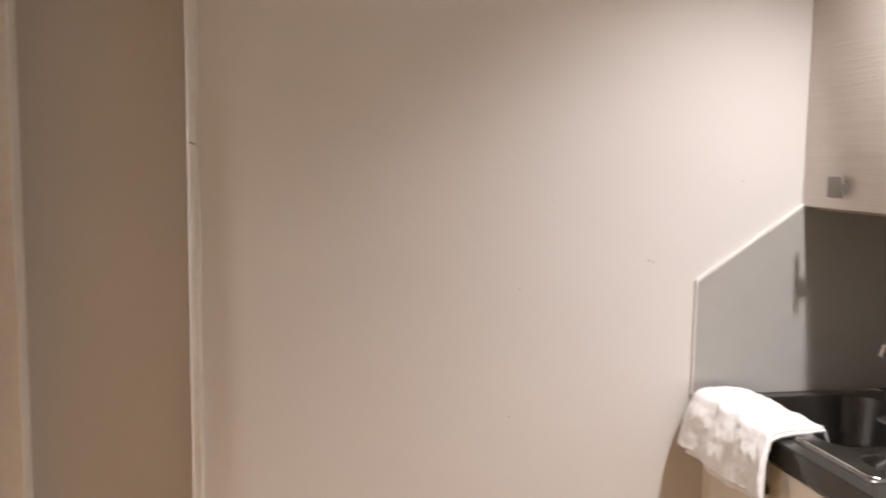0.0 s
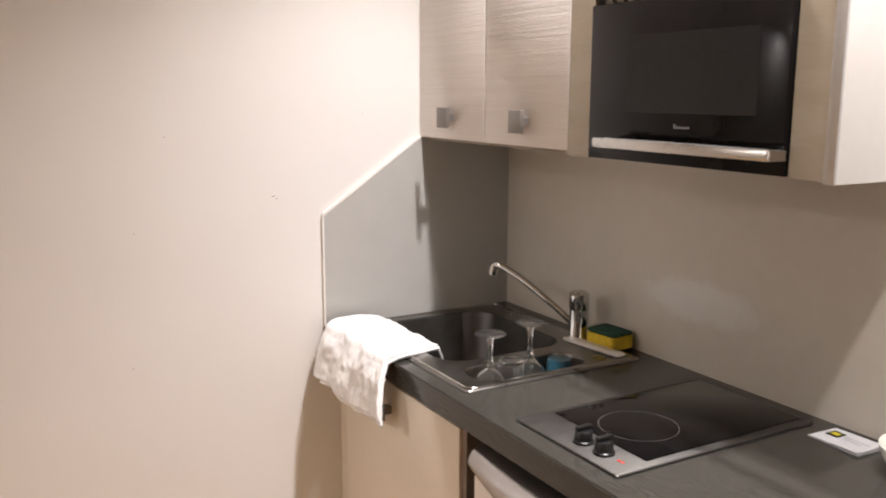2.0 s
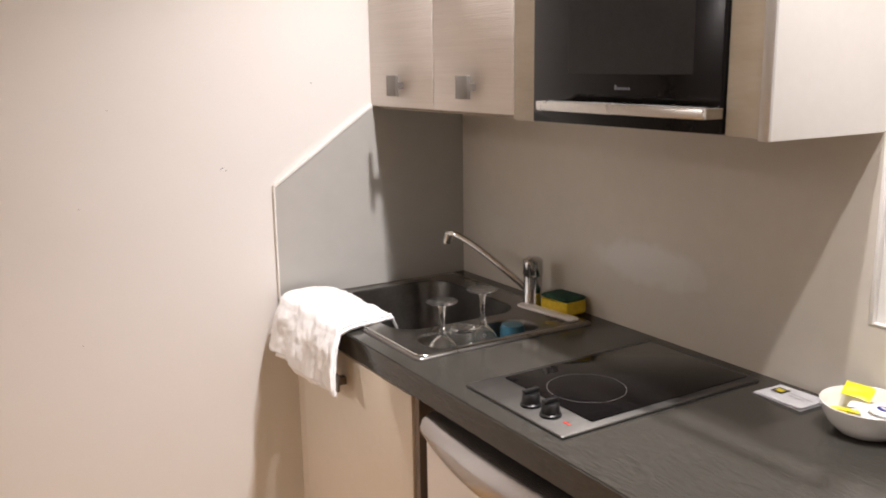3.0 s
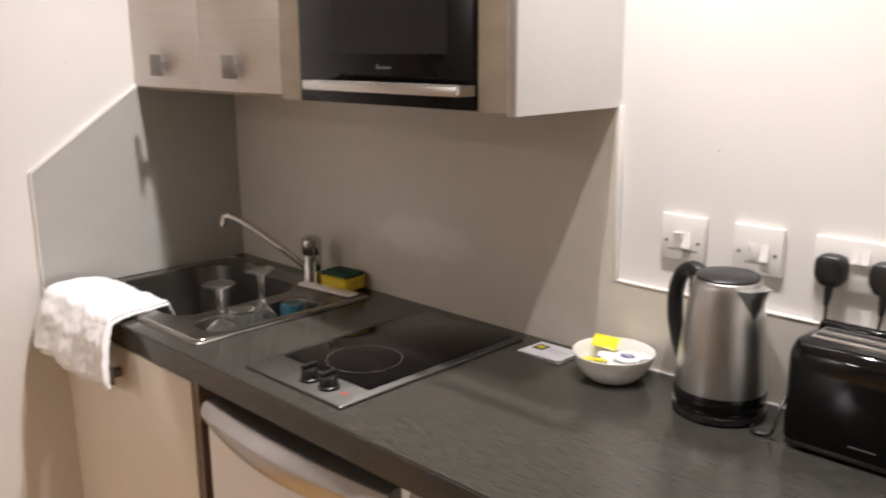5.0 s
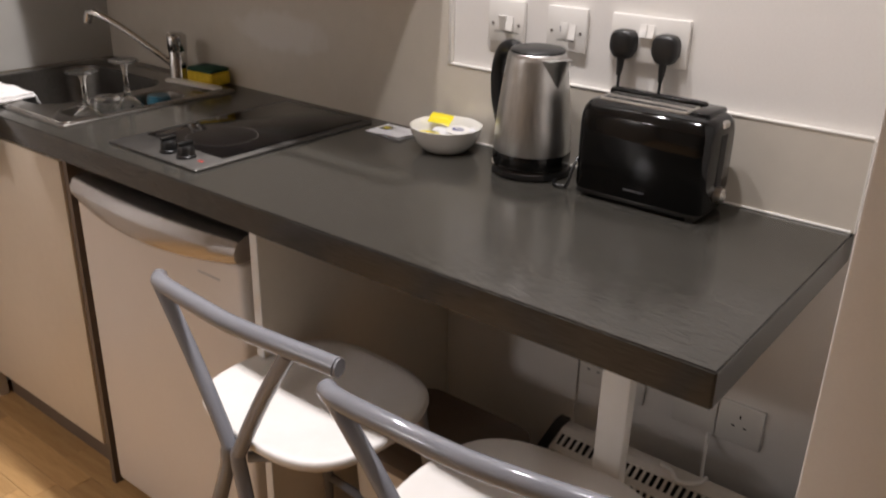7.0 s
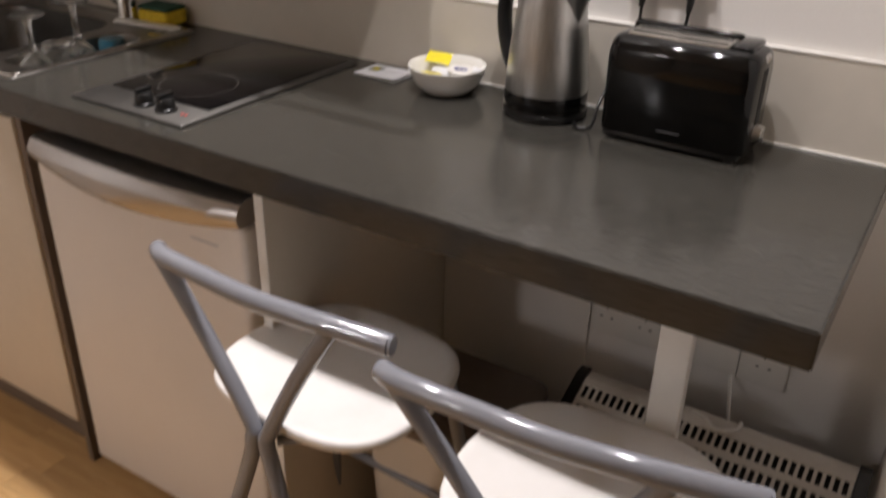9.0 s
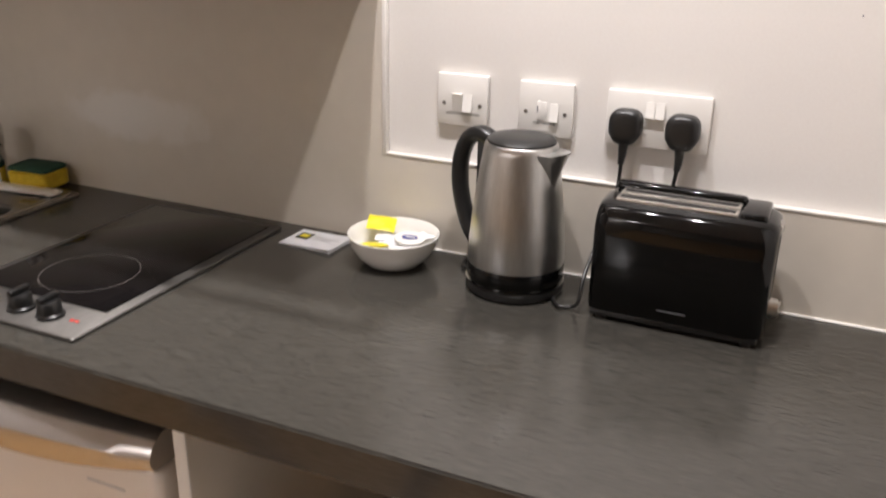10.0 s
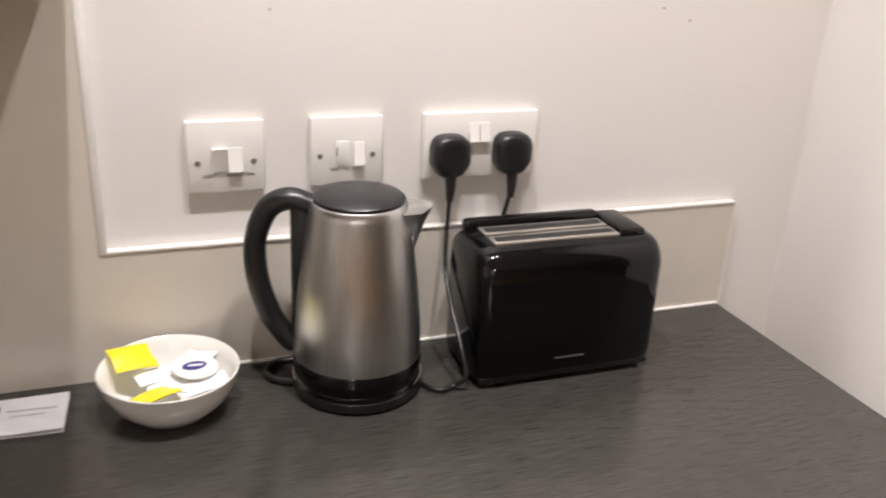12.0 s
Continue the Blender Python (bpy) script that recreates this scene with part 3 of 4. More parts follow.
def towel_sheet(u0, u1, v0, inward, lower, nu, nv):
    """One layer of the towel, from the wall side (u 0) to the sink side (u 1)."""
    bm = bmesh.new()
    grid = []
    sec = TOWEL_SECTION
    for i in range(nu + 1):
        line = []
        u = u0 + (u1 - u0) * i / nu
        for j in range(nv + 1):
            v = v0 + (1 - v0) * j / nv
            f = v * (len(sec) - 1)
            k = min(int(f), len(sec) - 2)
            p = sec[k].lerp(sec[k + 1], f - k)
            hump = math.sin(math.pi * min(1, max(0, u * 0.80 + 0.10))) ** 0.7
            lift = 0.35 + 0.65 * hump
            z = p.z if p.z < 0.9 else 0.9 + 0.010 + (p.z - 0.9) * lift * (0.88 - 0.45 * u)
            y = 1.962 - u * (0.335 + 0.10 * (v - 0.5))
            fold = 0.004 * math.sin(u * 21 + 2.2 * v) * (0.15 + 0.85 * v) + 0.007 * noise.noise(Vector((u * 6, v * 5, 2))) + 0.003 * noise.noise(Vector((u * 17, v * 15, 5)))
            fold += 0.001 * noise.noise(Vector((u * 48, v * 44, 9)))
            hem = 0.022 * noise.noise(Vector((u * 3, 1, 1))) + 0.010 * math.sin(u * 9) + 0.006 - lower
            bulge = -0.018 * max(0, v - 0.6) * (1 - u)
            line.append(bm.verts.new((p.x + bulge + inward + fold * (1 if v > 0.55 else 0.4), y, z + (fold * 0.6 if v < 0.6 else 0) + hem * max(0, v - 0.6) * 2.2)))
        grid.append(line)
    for i in range(nu):
        for j in range(nv):
            bm.faces.new((grid[i][j], grid[i + 1][j], grid[i + 1][j + 1], grid[i][j + 1]))
    bmesh.ops.recalc_face_normals(bm, faces=bm.faces)
    return bm


towel = thing("towel", "white terry towel draped over the worktop edge by the sink", "towel")
for nm, sheet in (("top_layer", towel_sheet(0, 1, 0, 0, 0, 110, 70)), ("under_layer", towel_sheet(0.10, 0.86, 0.66, 0.009, 0.016, 70, 26)), ("folded_hem", towel_sheet(0.93, 1.012, 0.05, 0.004, 0.004, 12, 60))):
    layer = part(nm, sheet, TOWEL, towel, smooth=180)
    if nm == "folded_hem":
        layer.location = (0, 0, -0.007)
    sol = layer.modifiers.new("thickness", "SOLIDIFY")
    sol.thickness, sol.offset = 0.007, 0

# ---- hob ----
HX0, HX1, HY0, HY1 = 1.143, 1.619, 0.918, 1.202
hob = thing("hob", "steel framed black ceramic hob with two front knobs", "hob")
bm = rounded_slab(HX0, HX1, HY0, HY1, 0.004, TOP + 0.0003, 0.9052, 0.0015)
part("tray", bm, HOB_STEEL, hob)
part("glass_top", box(1.222, 1.606, 0.937, 1.186, 0.9054, 0.9074, 0.0008), BLACK_GLASS, hob, "black ceramic glass")
for cx, cy, r in ((1.315, 1.058, 0.072),):
    bm = loft([circle(cx, cy, 0.9076, r, 64), circle(cx, cy, 0.9076, r + 0.0009, 64)])
    part("zone_ring", bm, RING, hob, "thin grey cooking zone ring")
for y in (1.052, 0.998):
    k = part("knob", lathe([(0.019, 0), (0.019, 0.004), (0.0165, 0.006), (0.0155, 0.02), (0.013, 0.023), (0, 0.0235)], 0, 0, 24), BLACK, hob, "black rotary knob")
    k.location = (1.183, y, 0.9053)
    part("knob_bar", box(-0.0165, 0.0165, -0.0045, 0.0045, 0.0236, 0.031, 0.0015), BLACK, k)
for i, y in enumerate((0.958, 0.949)):
    part("indicator", box(1.182, 1.187, y, y + 0.006, 0.9053, 0.9058), RED, hob, "red print mark")

# ---- leaflet, bowl ----
card = thing("leaflet", "folded white paper leaflet with a dark square emblem", "leaflet", at=pose(1.594, 0.832, TOP, 0, 0, -3))
bm = prism([(-0.036, 0.0006), (0.036, 0.0006), (0.036, 0.0016), (-0.036, 0.0016)], "y", -0.050, 0.052)
part("back_sheet", bm, PAPER, card)
bm = loft([[(x, -0.050 + 0.102 * t, 0.0020 + 0.006 * (1 - t) ** 1.0 * 0.6) for x in (-0.036, 0.036)] for t in (0, 0.33, 0.66, 1)], cyclic=False)
part("front_sheet", extrude_down(bm, 0.0005), PAPER, card)
part("emblem", box(-0.006, 0.020, 0.016, 0.040, 0.0040, 0.0046), BLACKP, card, "black square emblem with gold mark")
part("emblem_mark", box(0.000, 0.013, 0.021, 0.035, 0.0047, 0.0051), YELLOW, card)
for i, (a, b) in enumerate(((-0.040, 0.008), (-0.030, 0.004))):
    part("text_bar", box(0.006 - 0.010 * i, 0.0078 - 0.0103 * i, a, b, 0.0062, 0.0064), PALE_PRINT, card)

bowl = thing("bowl", "white ceramic bowl with tea sachets on the worktop", "bowl", lathe([(0.041, 0.0006), (0.046, 0.003), (0.0605, 0.018), (0.070, 0.036), (0.0735, 0.050), (0.0725, 0.0512), (0.071, 0.050),
             (0.0672, 0.036), (0.058, 0.019), (0.042, 0.008), (0.0, 0.007)], 0, 0, 56, True, False), CERAMIC, at=pose(1.575, 0.676, TOP))


def sachet(name, label, mat, m, sx, sy):
    n = 10
    top, bot = [], []
    bm = bmesh.new()
    for sgn, store in ((1, top), (-1, bot)):
        for i in range(n + 1):
            row = []
            for j in range(n + 1):
                u, v = i / n, j / n
                puff = (math.sin(math.pi * u) * math.sin(math.pi * v)) ** 0.6 * 0.0035
                row.append(bm.verts.new(((u - 0.5) * sx, (v - 0.5) * sy, sgn * (puff + 0.0002) + 0.0012 * math.sin(7 * u + 4 * v))))
            store.append(row)
        for i in range(n):
            for j in range(n):
                bm.faces.new((store[i][j], store[i + 1][j], store[i + 1][j + 1], store[i][j + 1]))
    bmesh.ops.recalc_face_normals(bm, faces=bm.faces)
    return thing(name, label, "sachet", bm, mat, at=m, smooth=180)


sachet("tea_sachet", "bright yellow tea sachet leaning on the bowl's rim", YELLOW, pose(1.603, 0.712, TOP + 0.051, 10, -20, 18), 0.036, 0.046)
sachet("tea_sachet", "bright yellow tea sachet lying in the bowl", YELLOW, pose(1.540, 0.694, TOP + 0.038, 0, 16, 25), 0.036, 0.048)
for k, (x, y, z, r) in enumerate(((1.590, 0.684, 0.034, 20), (1.565, 0.668, 0.033, -25), (1.600, 0.650, 0.036, 60), (1.555, 0.645, 0.034, 10))):
    sachet("sugar_sachet", "white paper sugar sachet in the bowl", PAPER, pose(x, y, TOP + z, 4 - 3 * k, 3, r), 0.034, 0.058)
milk = thing("milk_pot", "white portion pot with a blue oval print on its lid", "pot", at=pose(1.580, 0.650, TOP + 0.0375, 3, -4, 0))
part("cup", lathe([(0.018, 0), (0.020, 0.005), (0.0245, 0.006), (0.0245, 0.0072), (0, 0.0076)], 0, 0, 28), WHITE_PL, milk)
part("print", turned(lathe([(0.0130, 0), (0.0130, 0.0006)], 0, 0, 28), pose(0, 0, 0.0077, 0, 0, 12) @ Matrix.Diagonal((0.6, 1, 1, 1))), NAVY, milk, "blue oval print")
part("print_bar", box(-0.0018, 0.0018, -0.009, 0.007, 0.0084, 0.0087), WHITE_PL, milk)

# ---- kettle ----
KX, KY = 1.573, 0.470
kettle = thing("kettle", "brushed steel electric kettle with black handle and base", "kettle", at=pose(KX, KY, TOP, 0, 0, -17))
part("base", lathe([(0.070, 0.0006), (0.0735, 0.004), (0.0735, 0.014), (0.070, 0.017), (0.070, 0.0185)], 0, 0, 48), BLACK, kettle)
part("foot_band", lathe([(0.0715, 0.019), (0.0725, 0.021), (0.0725, 0.043), (0.0715, 0.045)], 0, 0, 48), BLACK_GLOSS, kettle, "glossy black lower band")
part("chrome_line", lathe([(0.0715, 0.0187), (0.0742, 0.0193), (0.0715, 0.0199)], 0, 0, 48, False, False), CHROME, kettle)
part("body", lathe([(0.0715, 0.0452), (0.072, 0.05), (0.0705, 0.08), (0.066, 0.13), (0.060, 0.175), (0.0545, 0.212), (0.0525, 0.222), (0.0500, 0.2245)], 0, 0, 64, True, True), KETTLE_STEEL, kettle)
part("lid", lathe([(0.0495, 0.2247), (0.0495, 0.228), (0.046, 0.231), (0.03, 0.2345), (0.012, 0.236), (0.0, 0.236)], 0, 0, 48), BLACK, kettle, "black domed lid")
# spout: a V-shaped beak
bm = bmesh.new()
rings = []
for t in np.linspace(0, 1, 9):
    zz = 0.160 + 0.058 * t
    out = 0.0590 + 0.019 * t ** 1.3
    hw = 0.002 + 0.028 * t
    back = 0.048
    rings.append([(-hw, -back, zz), (-hw * 0.8, -0.5 * (back + out) - 0.004, zz), (-hw * 0.25, -out, zz + 0.003 * t), (hw * 0.25, -out, zz + 0.003 * t), (hw * 0.8, -0.5 * (back + out) - 0.004, zz), (hw, -back, zz)])
part("spout", loft(rings, True, True, bm), KETTLE_STEEL, kettle, "pointed steel spout")
hp = [(0, 0.050, 0.216), (0, 0.074, 0.223), (0, 0.097, 0.211), (0, 0.111, 0.176), (0, 0.110, 0.130), (0, 0.096, 0.085), (0, 0.078, 0.058), (0, 0.070, 0.052)]
bm = tube(hp, 0.0125, 14, 8)
for v in bm.verts:
    v.co.x *= 1.15
part("handle", bm, BLACK, kettle, "black loop handle")
part("switch", rounded_slab(-0.007, 0.007, 0.092, 0.104, 0.003, 0.212, 0.224), BLACK_GLOSS, kettle)
part("handle_back", box(-0.012, 0.012, 0.048, 0.073, 0.05, 0.222, 0.005), BLACK, kettle)

# ---- toaster ----
TYC = 0.2275
toaster = thing("toaster", "glossy black two-slot toaster on the worktop", "toaster", at=pose(1.513, TYC, TOP, 0, 0, -0.5))
L, D, H = 0.1175, 0.118, 0.170


def toaster_ring(y, inset, z0=0.014):
    x0, x1, zt = inset, D - inset, H - inset * 0.8
    r = 0.030
    pts = [(x0 + 0.003, y, z0), (x0, y, z0 + 0.008), (x0, y, zt - r)]
    pts += [(x0 + r - r * math.cos(radians(a)), y, zt - r + r * math.sin(radians(a))) for a in (15, 30, 45, 60, 75, 90)]
    pts += [(x1 - r + r * math.sin(radians(a)), y, zt - r + r * math.cos(radians(a))) for a in (0, 15, 30, 45, 60, 75, 90)]
    pts += [(x1, y, z0 + 0.008), (x1 - 0.003, y, z0)]
    return pts


ends = [(-L, 0.016), (-L + 0.003, 0.008), (-L + 0.010, 0.003), (-L + 0.022, 0.0)]
rings = [toaster_ring(y, i) for y, i in ends] + [toaster_ring(-y, i) for y, i in ends[::-1]]
part("shell", loft(rings, True, True), BLACK_GLOSS, toaster)
part("base", box(0.004, D - 0.004, -L + 0.006, L - 0.006, 0.006, 0.0138, 0.002), BLACK, toaster, "matt black base")
for fx in (0.014, D - 0.014):
    for fy in (-L + 0.02, L - 0.02):
        part("foot", lathe([(0.007, 0.0003), (0.007, 0.0065)], fx, fy, 14), BLACK, toaster)
part("back_ridge", box(D - 0.034, D - 0.014, -0.070, 0.108, H - 0.008, H + 0.009, 0.007, 3), BLACK_GLOSS, toaster, "raised rear ridge")
part("end_hump", box(0.026, D - 0.016, -L + 0.016, -0.066, H - 0.008, H + 0.006, 0.006, 3), BLACK_GLOSS, toaster, "raised end behind the lever")
for x in (0.026, 0.056):
    part("slot_liner", box(x, x + 0.025, -0.064, 0.094, H - 0.002, H + 0.0026, 0.001), SLOT_STEEL, toaster, "bright steel slot rim")
    # flat dark strip painted for the shade down the slot
    part("slot", box(x + 0.006, x + 0.018, -0.060, 0.090, H + 0.0024, H + 0.0031), DARK, toaster, "dark strip in place of the slot's shade")
# the channel's shade is a dark strip on the end face
part("lever_track", box(0.050, 0.072, -L - 0.0008, -L + 0.002, 0.055, 0.140), DARK, toaster, "dark strip in place of the lever channel's shade")
part("lever", rounded_slab(0.047, 0.073, -L - 0.003, -L + 0.022, 0.005, 0.150, 0.163, 0.003), STEEL, toaster, "silver push lever")
part("dial", turned(lathe([(0.014, 0), (0.0135, 0.012), (0.011, 0.014), (0, 0.0145)], 0, 0, 24), pose(0.060, -L, 0.040, 90, 0, 0)), STEEL, toaster, "silver browning dial")
part("logo_bar", box(-0.0007, 0.0004, -0.0185, 0.0195, 0.0309, 0.0329), LOGO_GREY, toaster, "small dim grey logo")


# ---- switches and sockets ----
def faceplate(y0, y1, z0, z1, name, label, category, x=XB):
    ob = thing(name, label, category)
    part("plate", box(x - 0.0095, x - 0.0003, y0, y1, z0, z1, 0.002, 2), WHITE_PL, ob)
    return ob


def rocker(ob, y, z, tip, w=0.012, hgt=0.022):
    x = XB - 0.0095
    pts = [(x, z - hgt / 2), (x - (0.006 if tip < 0 else 0.001), z - hgt / 2), (x - 0.003, z), (x - (0.001 if tip < 0 else 0.006), z + hgt / 2), (x, z + hgt / 2)]
    part("rocker", prism(pts, "y", y - w / 2, y + w / 2), WHITE_PL, ob, "white rocker switch")


def lettering(ob, text, y, z, size):
    """Small printed capitals on a faceplate, reading towards -y."""
    font = bpy.data.curves.new("lettering", "FONT")
    font.body, font.size, font.extrude = text, size, 0.0001
    source = bpy.data.objects.new("lettering_source", font)
    me = bpy.data.meshes.new_from_object(source)
    bpy.data.objects.remove(source)
    me.materials.append(BLACKP)
    word = new("lettering", me)
    word.parent = ob
    word.matrix_local = Matrix(((0, 0, -1, XB - 0.0098), (-1, 0, 0, y), (0, 1, 0, z), (0, 0, 0, 1)))
    word["label"] = "small grey printed lettering"


def screw(ob, y, z):
    part("screw", turned(lathe([(0.0032, 0), (0.0026, 0.001), (0, 0.0012)], 0, 0, 14), pose(XB - 0.0094, y, z, 0, -90, 0)), NICKEL, ob, "metal screw")


Z0, Z1 = 1.115, 1.195
s = faceplate(0.556, 0.639, Z0, Z1, "double_switch", "white double light switch plate with two rockers", "switch")
rocker(s, 0.6045, 1.152, 1, 0.0155, 0.026)
rocker(s, 0.588, 1.152, -1, 0.0155, 0.026)
screw(s, 0.628, 1.149), screw(s, 0.568, 1.149)
lettering(s, "LIGHTS & VENTILATION", 0.624, 1.1325, 0.0052)
s = faceplate(0.421, 0.505, Z0, Z1, "fused_switch", "white fused spur switch plate with one rocker", "switch")
rocker(s, 0.449, 1.152, -1, 0.013, 0.026)
part("fuse_holder", box(XB - 0.0105, XB - 0.009, 0.461, 0.476, 1.138, 1.167, 0.0008), WHITE_PL, s)
part("fuse_slot", box(XB - 0.0109, XB - 0.0103, 0.4742, 0.4757, 1.150, 1.160), GREY_PRINT, s)
screw(s, 0.494, 1.150), screw(s, 0.433, 1.150)
lettering(s, "ELECTRIC HOB", 0.4815, 1.1325, 0.0052)
s = faceplate(0.225, 0.371, Z0, Z1, "double_socket", "white double wall socket with two black plugs in it", "socket")
rocker(s, 0.3085, 1.171, -1, 0.0125, 0.022)
rocker(s, 0.2945, 1.171, -1, 0.0125, 0.022)


def plug(y, z, path, label):
    ob = thing("plug", label, "plug", group="plugs in the double socket")
    x = XB - 0.0096
    prof = [(0.0245, 0.0), (0.0245, 0.013), (0.0235, 0.018), (0.0205, 0.0212), (0.014, 0.0225), (0.0, 0.0226)]
    bm = lathe(prof, 0, 0, 28)
    for v in bm.verts:
        r0 = math.hypot(v.co.x, v.co.y)
        if r0 > 1e-3:
            c, s_ = abs(v.co.x) / r0, abs(v.co.y) / r0
            k = 0.96 / (c ** 3.2 + s_ ** 3.2) ** (1 / 3.2)
            v.co.x, v.co.y = v.co.x * k, v.co.y * k
        if v.co.x < -0.012:
            v.co.x = -0.012 + (v.co.x + 0.012) * 1.35
            v.co.y *= 0.9
    part("body", turned(bm, pose(x, y, z, 0, -90, 0)), BLACK, ob)
    part("cord_grip", tube([(x - 0.013, y, z - 0.022), (x - 0.014, y, z - 0.042), (x - 0.015, y + 0.001, z - 0.056)], 0.006, 12, 4, radii=(0.0075, 0.0042)), BLACK, ob)
    part("cord", tube([(x - 0.014, y, z - 0.045)] + path, 0.0028, 10, 8), BLACK, ob, "black flex")


plug(0.340, 1.147, [(1.640, 0.342, 1.055), (1.622, 0.348, 1.01), (1.575, 0.354, 0.975), (1.535, 0.356, 0.945), (1.520, 0.356, 0.920), (1.528, 0.366, 0.9055), (1.524, 0.385, 0.9042), (1.540, 0.398, 0.9042), (1.556, 0.402, 0.9045)], "black plug of the kettle's flex")
plug(0.260, 1.147, [(1.647, 0.266, 1.06), (1.650, 0.285, 0.99), (1.650, 0.300, 0.93), (1.648, 0.30, 0.906), (1.644, 0.27, 0.9045)], "black plug of the toaster's flex")
cord = thing("flex_loop", "loop of black flex lying behind the kettle", "cable", tube([(1.63, 0.50, 0.9042), (1.637, 0.545, 0.9048), (1.622, 0.566, 0.9048), (1.600, 0.564, 0.9048), (1.585, 0.542, 0.9048)], 0.0044, 10), BLACK)


def low_plate(y0, y1, holes, label):
    ob = faceplate(y0, y1, 0.437, 0.523, "low_socket", label, "socket")
    x = XB - 0.0097
    for y in holes:
        for dy, z, w, hh in ((0, 0.497, 0.003, 0.007), (-0.011, 0.476, 0.006, 0.003), (0.011, 0.476, 0.006, 0.003)):
            # dark chips painted for the shade in the pin holes
            part("pin_hole_shade", box(x - 0.0004, x + 0.001, y + dy - w / 2, y + dy + w / 2, z - hh / 2, z + hh / 2), DARK, ob)


low_plate(0.222, 0.368, (0.335, 0.255), "white double socket low on the wall")
low_plate(0.072, 0.158, (), "white blank plate low on the wall")
low_plate(-0.016, 0.070, (0.027,), "white single socket low on the wall")

# ---- under the worktop ----
HA, HB2, HT = -0.190, 0.318, 0.452
heater = thing("heater", "white convector heater with a slotted top and black ends", "heater")
GX0, GX1, GZ0 = 1.352, 1.476, 0.398
part("case", box(GX0, 1.50, HA + 0.02, HB2 - 0.02, 0.05, GZ0 - 0.012, 0.004), HEATER_W, heater)
# solid dark block gives the shade seen between the slats
part("cavity_shade", prism([(GX0 + 0.004, GZ0 - 0.011), (1.496, GZ0 - 0.011), (1.496, HT - 0.012), (GX1, HT - 0.012)], "y", HA + 0.022, HB2 - 0.022), DARK, heater, "dark block in place of the shaded inside")
slope_z = (HT - GZ0) / (GX1 - GX0)


def on_slope(x):
    return GZ0 + (x - GX0) * slope_z


for k in range(4):
    x0 = GX0 + k * (GX1 - GX0 - 0.012) / 3
    bm = prism([(x0, on_slope(x0) - 0.004), (x0 + 0.012, on_slope(x0 + 0.012) - 0.004), (x0 + 0.012, on_slope(x0 + 0.012)), (x0, on_slope(x0))], "y", HA + 0.02, HB2 - 0.02)
    part("grille_rail", bm, HEATER_W, heater)
part("back_strip", box(GX1 + 0.0005, 1.50, HA + 0.02, HB2 - 0.02, HT - 0.02, HT, 0.002), HEATER_W, heater)
NS = 34
for i in range(NS + 1):
    y = HA + 0.021 + i * (HB2 - HA - 0.047) / NS
    bm = prism([(GX0 + 0.001, on_slope(GX0) - 0.005), (GX1 - 0.001, HT - 0.005), (GX1 - 0.001, HT - 0.0008), (GX0 + 0.001, on_slope(GX0) - 0.0008)], "y", y, y + 0.0058)
    part("grille_slat", bm, HEATER_W, heater, smooth=0)
for y0, y1 in ((HA, HA + 0.0195), (HB2 - 0.0195, HB2)):
    part("end_cap", prism([(GX0 - 0.006, 0.03), (1.504, 0.03), (1.504, HT + 0.003), (GX1, HT + 0.004), (GX0 - 0.006, GZ0 + 0.002)], "y", y0, y1), BLACK, heater, "black end cap")
thing("heater_cable", "thin white cable looped on the heater", "cable", tube([(1.485, 0.10, 0.4555), (1.47, 0.075, 0.462), (1.44, 0.05, 0.47), (1.455, 0.02, 0.472), (1.49, 0.02, 0.462), (1.52, 0.03, 0.43), (1.56, 0.05, 0.40), (1.65, 0.08, 0.44)], 0.0035, 10), WHITE_PL)

wbin = thing("waste_bin", "cream plastic waste bin under the worktop", "bin")
part("body", loft([rrect(1.27, 1.47, 0.40, 0.62, 0.03, 0.0006), rrect(1.262, 1.478, 0.392, 0.628, 0.032, 0.02), rrect(1.245, 1.495, 0.375, 0.645, 0.035, 0.36), rrect(1.24, 1.50, 0.37, 0.65, 0.036, 0.365)], True, True), CREAM, wbin)
part("lid", loft([rrect(1.238, 1.502, 0.368, 0.652, 0.037, 0.366), rrect(1.238, 1.502, 0.368, 0.652, 0.037, 0.385), rrect(1.255, 1.485, 0.385, 0.635, 0.035, 0.40)], True, True), PLINTH, wbin, "dark brown lid")

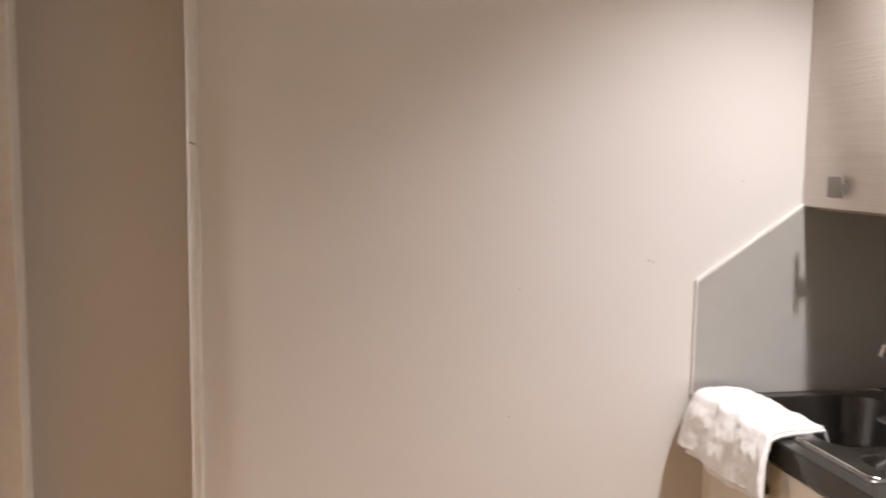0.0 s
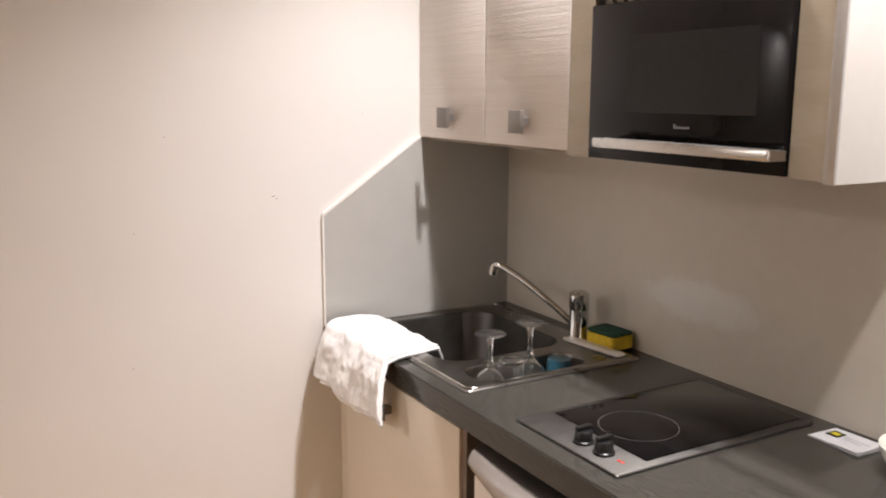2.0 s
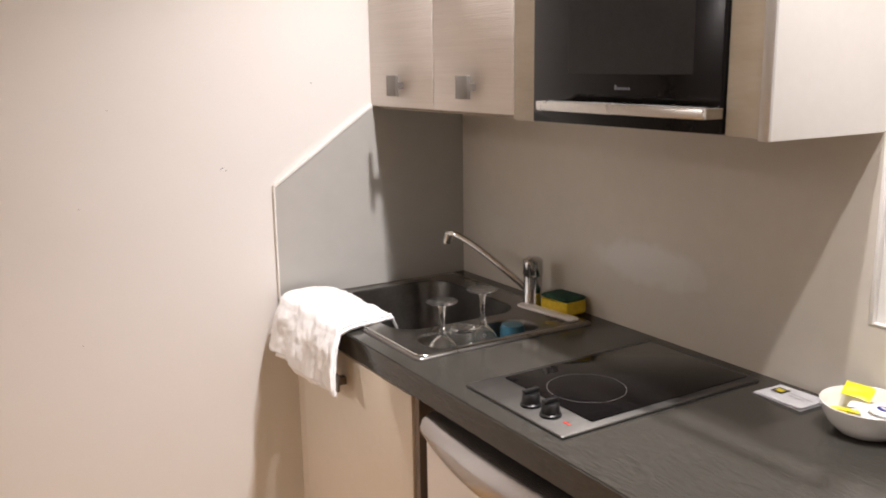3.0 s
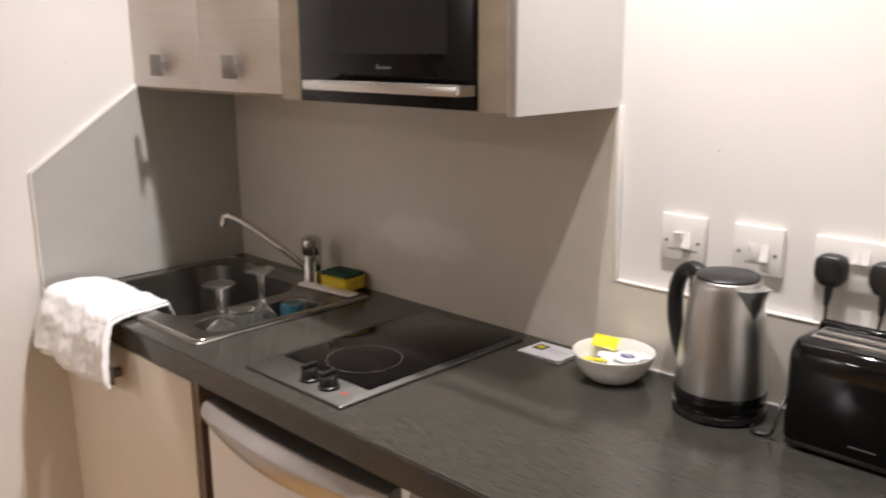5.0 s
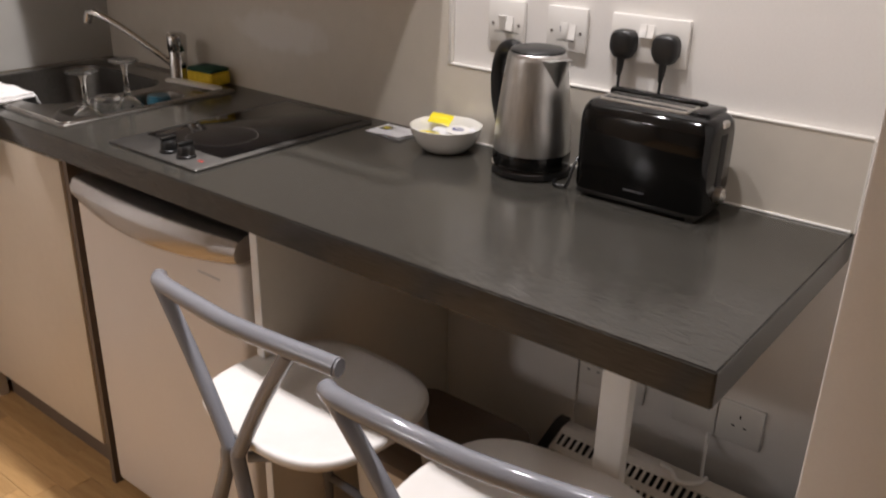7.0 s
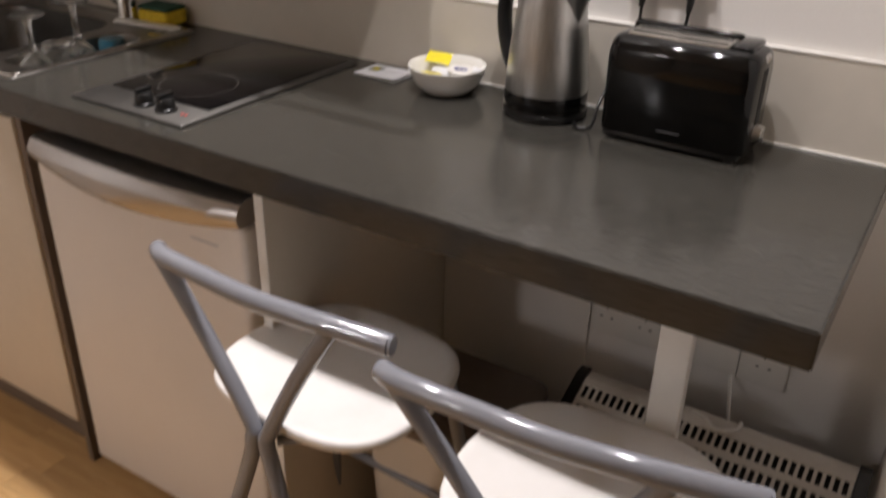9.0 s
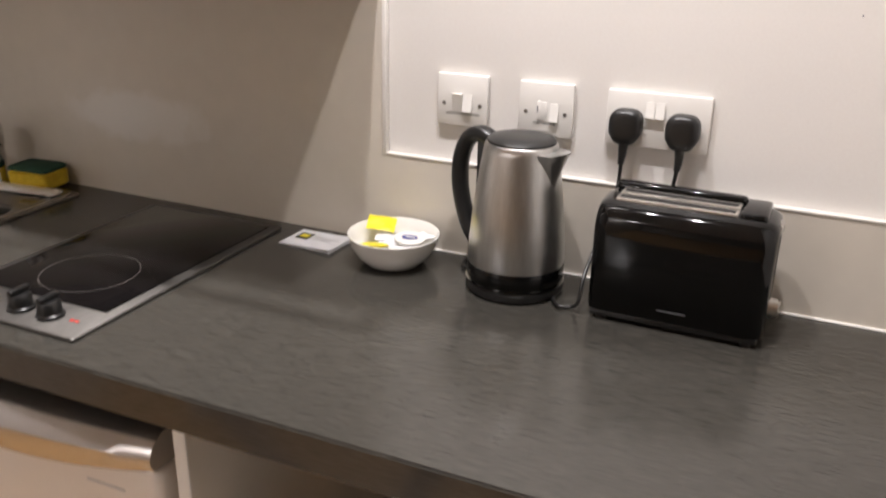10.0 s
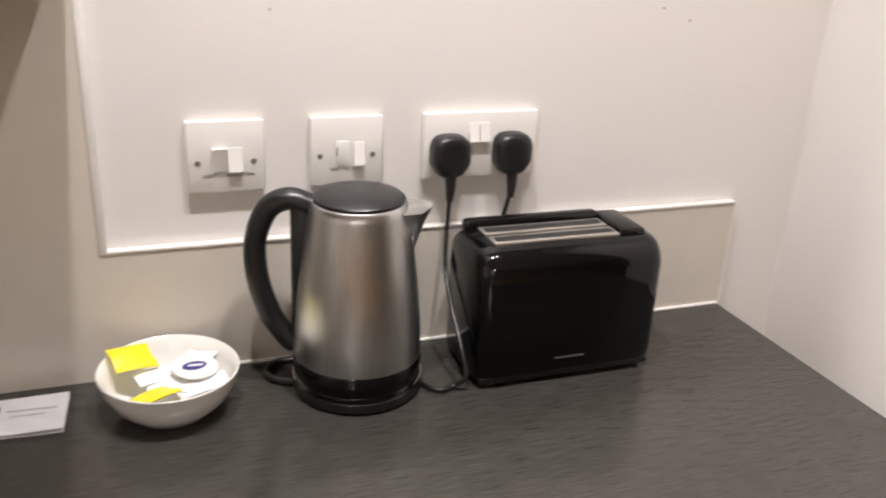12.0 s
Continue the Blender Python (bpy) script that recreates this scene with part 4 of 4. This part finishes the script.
# ---- stools ----
def stool(m):
    ob = thing("bar_stool", "silver grey tubular bar stool with white moulded seat", "stool", group="bar stools at the worktop", at=m)
    Z = 0.600
    outline = []
    n = 56
    for i in range(n):
        a = 2 * math.pi * i / n
        c, s_ = math.cos(a), math.sin(a)
        p = 3.2
        r = 1 / (abs(c) ** p + abs(s_) ** p) ** (1 / p)
        outline.append((0.160 * r * c * (1.0 if c > 0 else 1.04), 0.180 * r * s_ * (1 - 0.10 * max(0, c))))
    rings = [[(x * k, y * k, z) for x, y in outline] for k, z in ((0.95, Z - 0.020), (0.985, Z - 0.017), (1.0, Z - 0.010), (0.995, Z - 0.003), (0.97, Z), (0.9, Z - 0.002), (0.6, Z - 0.006), (0.2, Z - 0.008))]
    part("seat", loft(rings, True, True), SEAT_MAT, ob, "white moulded seat", 180)
    R = 0.0125
    BX, BZ = -0.145, 0.803
    part("top_bar", tube([(BX + 0.004, 0.228, BZ - 0.015), (BX - 0.014, 0.19, BZ - 0.007), (BX - 0.024, 0.10, BZ - 0.002), (BX - 0.026, 0.0, BZ - 0.002), (BX - 0.020, -0.09, BZ), (BX - 0.010, -0.160, BZ), (BX - 0.002, -0.217, BZ)], 0.0145, 16), STOOL_PAINT, ob)
    part("bar_end", tube([(BX - 0.0019, -0.2171, BZ), (BX - 0.0010, -0.2205, BZ)], 0.0135, 16, 1), STOOL_PAINT, ob, "grey end plug")
    for s_ in (1, -1):
        part("back_post", tube([(BX - 0.012, s_ * (0.200 if s_ > 0 else 0.125), BZ - 0.012), (BX - 0.021, s_ * (0.107 if s_ > 0 else 0.070), 0.695), (BX - 0.030, s_ * 0.020, 0.592), (BX - 0.034, s_ * 0.0135, 0.565),
                                (BX - 0.036, s_ * 0.03, 0.50), (BX - 0.06, s_ * 0.12, 0.22), (BX - 0.075, s_ * 0.175, 0.006)], R, 14), STOOL_PAINT, ob)
        part("front_leg", tube([(0.115, s_ * 0.125, Z - 0.021), (0.125, s_ * 0.13, 0.5), (0.15, s_ * 0.165, 0.25), (0.17, s_ * 0.19, 0.006)], R, 14), STOOL_PAINT, ob)
        part("seat_rail", tube([(BX - 0.02, s_ * 0.02, Z - 0.034), (-0.10, s_ * 0.08, Z - 0.033), (0.0, s_ * 0.12, Z - 0.033), (0.115, s_ * 0.125, Z - 0.033)], 0.009, 10), STOOL_PAINT, ob)
        part("foot_cap", lathe([(0.015, 0.0004), (0.015, 0.02)], 0.17, s_ * 0.19, 14), BLACK, ob)
        part("foot_cap", lathe([(0.015, 0.0004), (0.015, 0.02)], BX - 0.075, s_ * 0.175, 14), BLACK, ob)
    part("foot_rail", tube([(0.152, 0.165, 0.25), (0.152, 0.0, 0.25), (0.152, -0.165, 0.25)], 0.009, 10, 2), STOOL_PAINT, ob)
    part("foot_rail", tube([(BX - 0.055, 0.112, 0.25), (BX - 0.055, 0.0, 0.25), (BX - 0.055, -0.112, 0.25)], 0.009, 10, 2), STOOL_PAINT, ob)
    return ob


first = stool(pose(1.100, 0.565, 0, 0, 0, -3))
copy_thing(first, pose(1.064, 0.126, 0, 0, 0, 3))

# ---- ceiling lamps, with a bezel for the added room fill as well ----
for lx, ly, lw, lc, lr in LAMPS_AND_FILL:
    lamp = thing("ceiling_downlight", "small round ceiling bezel of a downlight or added fill lamp", "lamp", group="ceiling downlights")
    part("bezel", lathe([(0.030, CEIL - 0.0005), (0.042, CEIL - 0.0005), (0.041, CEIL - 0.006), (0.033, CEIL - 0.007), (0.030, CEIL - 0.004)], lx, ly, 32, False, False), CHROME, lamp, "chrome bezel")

# ---- small marks on the walls ----
def mark(m, w, hgt, label):
    thing("scuff_mark", label, "mark", turned(rounded_slab(-w / 2, w / 2, -hgt / 2, hgt / 2, hgt * 0.45, 0.0001, 0.0005, 0.0001), m), GREY_PRINT)


for x, z, a, w in ((0.955, 1.249, 25, 0.010), (0.965, 1.243, 35, 0.006), (0.70, 1.40, 10, 0.003), (0.62, 1.18, 0, 0.003), (1.20, 1.45, 80, 0.005), (0.60, 0.86, 0, 0.003)):
    mark(pose(x, YL, z, 90, 0, 0) @ pose(0, 0, 0, 0, 0, a), w, 0.0018, "tiny dark scuff on the cream wall")
for y, z in ((0.545, 1.31), (0.06, 1.315), (0.02, 1.30)):
    mark(pose(XB, y, z, 0, -90, 0), 0.003, 0.0022, "tiny dark spot on the cream wall")
mark(pose(-0.148, YL - 0.014, 1.523, 90, 0, 0) @ pose(0, 0, 0, 0, 0, -20), 0.016, 0.003, "short pen stroke on the corner trim")

# ---- floor strips: near ones one by one, the rest joined ----
PL, PW = 0.42, 0.068
rng = random.Random(3)
plank_meshes = {}
rest = []
x = ROOM_X
while x < XB:
    y = ROOM_Y - rng.random() * PL
    while y < YL + 0.35:
        y0, y1 = max(y, ROOM_Y), min(y + PL, YL + 0.35)
        if y1 - y0 > 0.01:
            if x > 0.1 and y1 > -0.4:
                key = round(y1 - y0, 3)
                if key not in plank_meshes:
                    bm = box(0.0004, PW - 0.0004, 0.0004, key - 0.0004, -0.012, 0.0, 0.0006, 1)
                    me = bpy.data.meshes.new("plank")
                    bm.to_mesh(me)
                    bm.free()
                    me.materials.append(WOOD)
                    plank_meshes[key] = me
                p = new("plank", plank_meshes[key])
                p.parent = floor
                p.location = (x, y0, 0)
            else:
                rest.append((x, y0, y1))
        y += PL
    x += PW
verts, faces = [], []
for x, y0, y1 in rest:
    n = len(verts)
    e = 0.0004
    verts += [(x + e, y0 + e, 0), (x + PW - e, y0 + e, 0), (x + PW - e, y1 - e, 0), (x + e, y1 - e, 0),
              (x + e, y0 + e, -0.012), (x + PW - e, y0 + e, -0.012), (x + PW - e, y1 - e, -0.012), (x + e, y1 - e, -0.012)]
    faces += [(n, n + 1, n + 2, n + 3), (n, n + 4, n + 5, n + 1), (n + 1, n + 5, n + 6, n + 2), (n + 2, n + 6, n + 7, n + 3), (n + 3, n + 7, n + 4, n)]
me = bpy.data.meshes.new("floor_strips")
me.from_pydata(verts, [], faces)
me.materials.append(WOOD)
p = new("floor_strips", me)
p.parent = floor
tagged(p, kind="stuff")
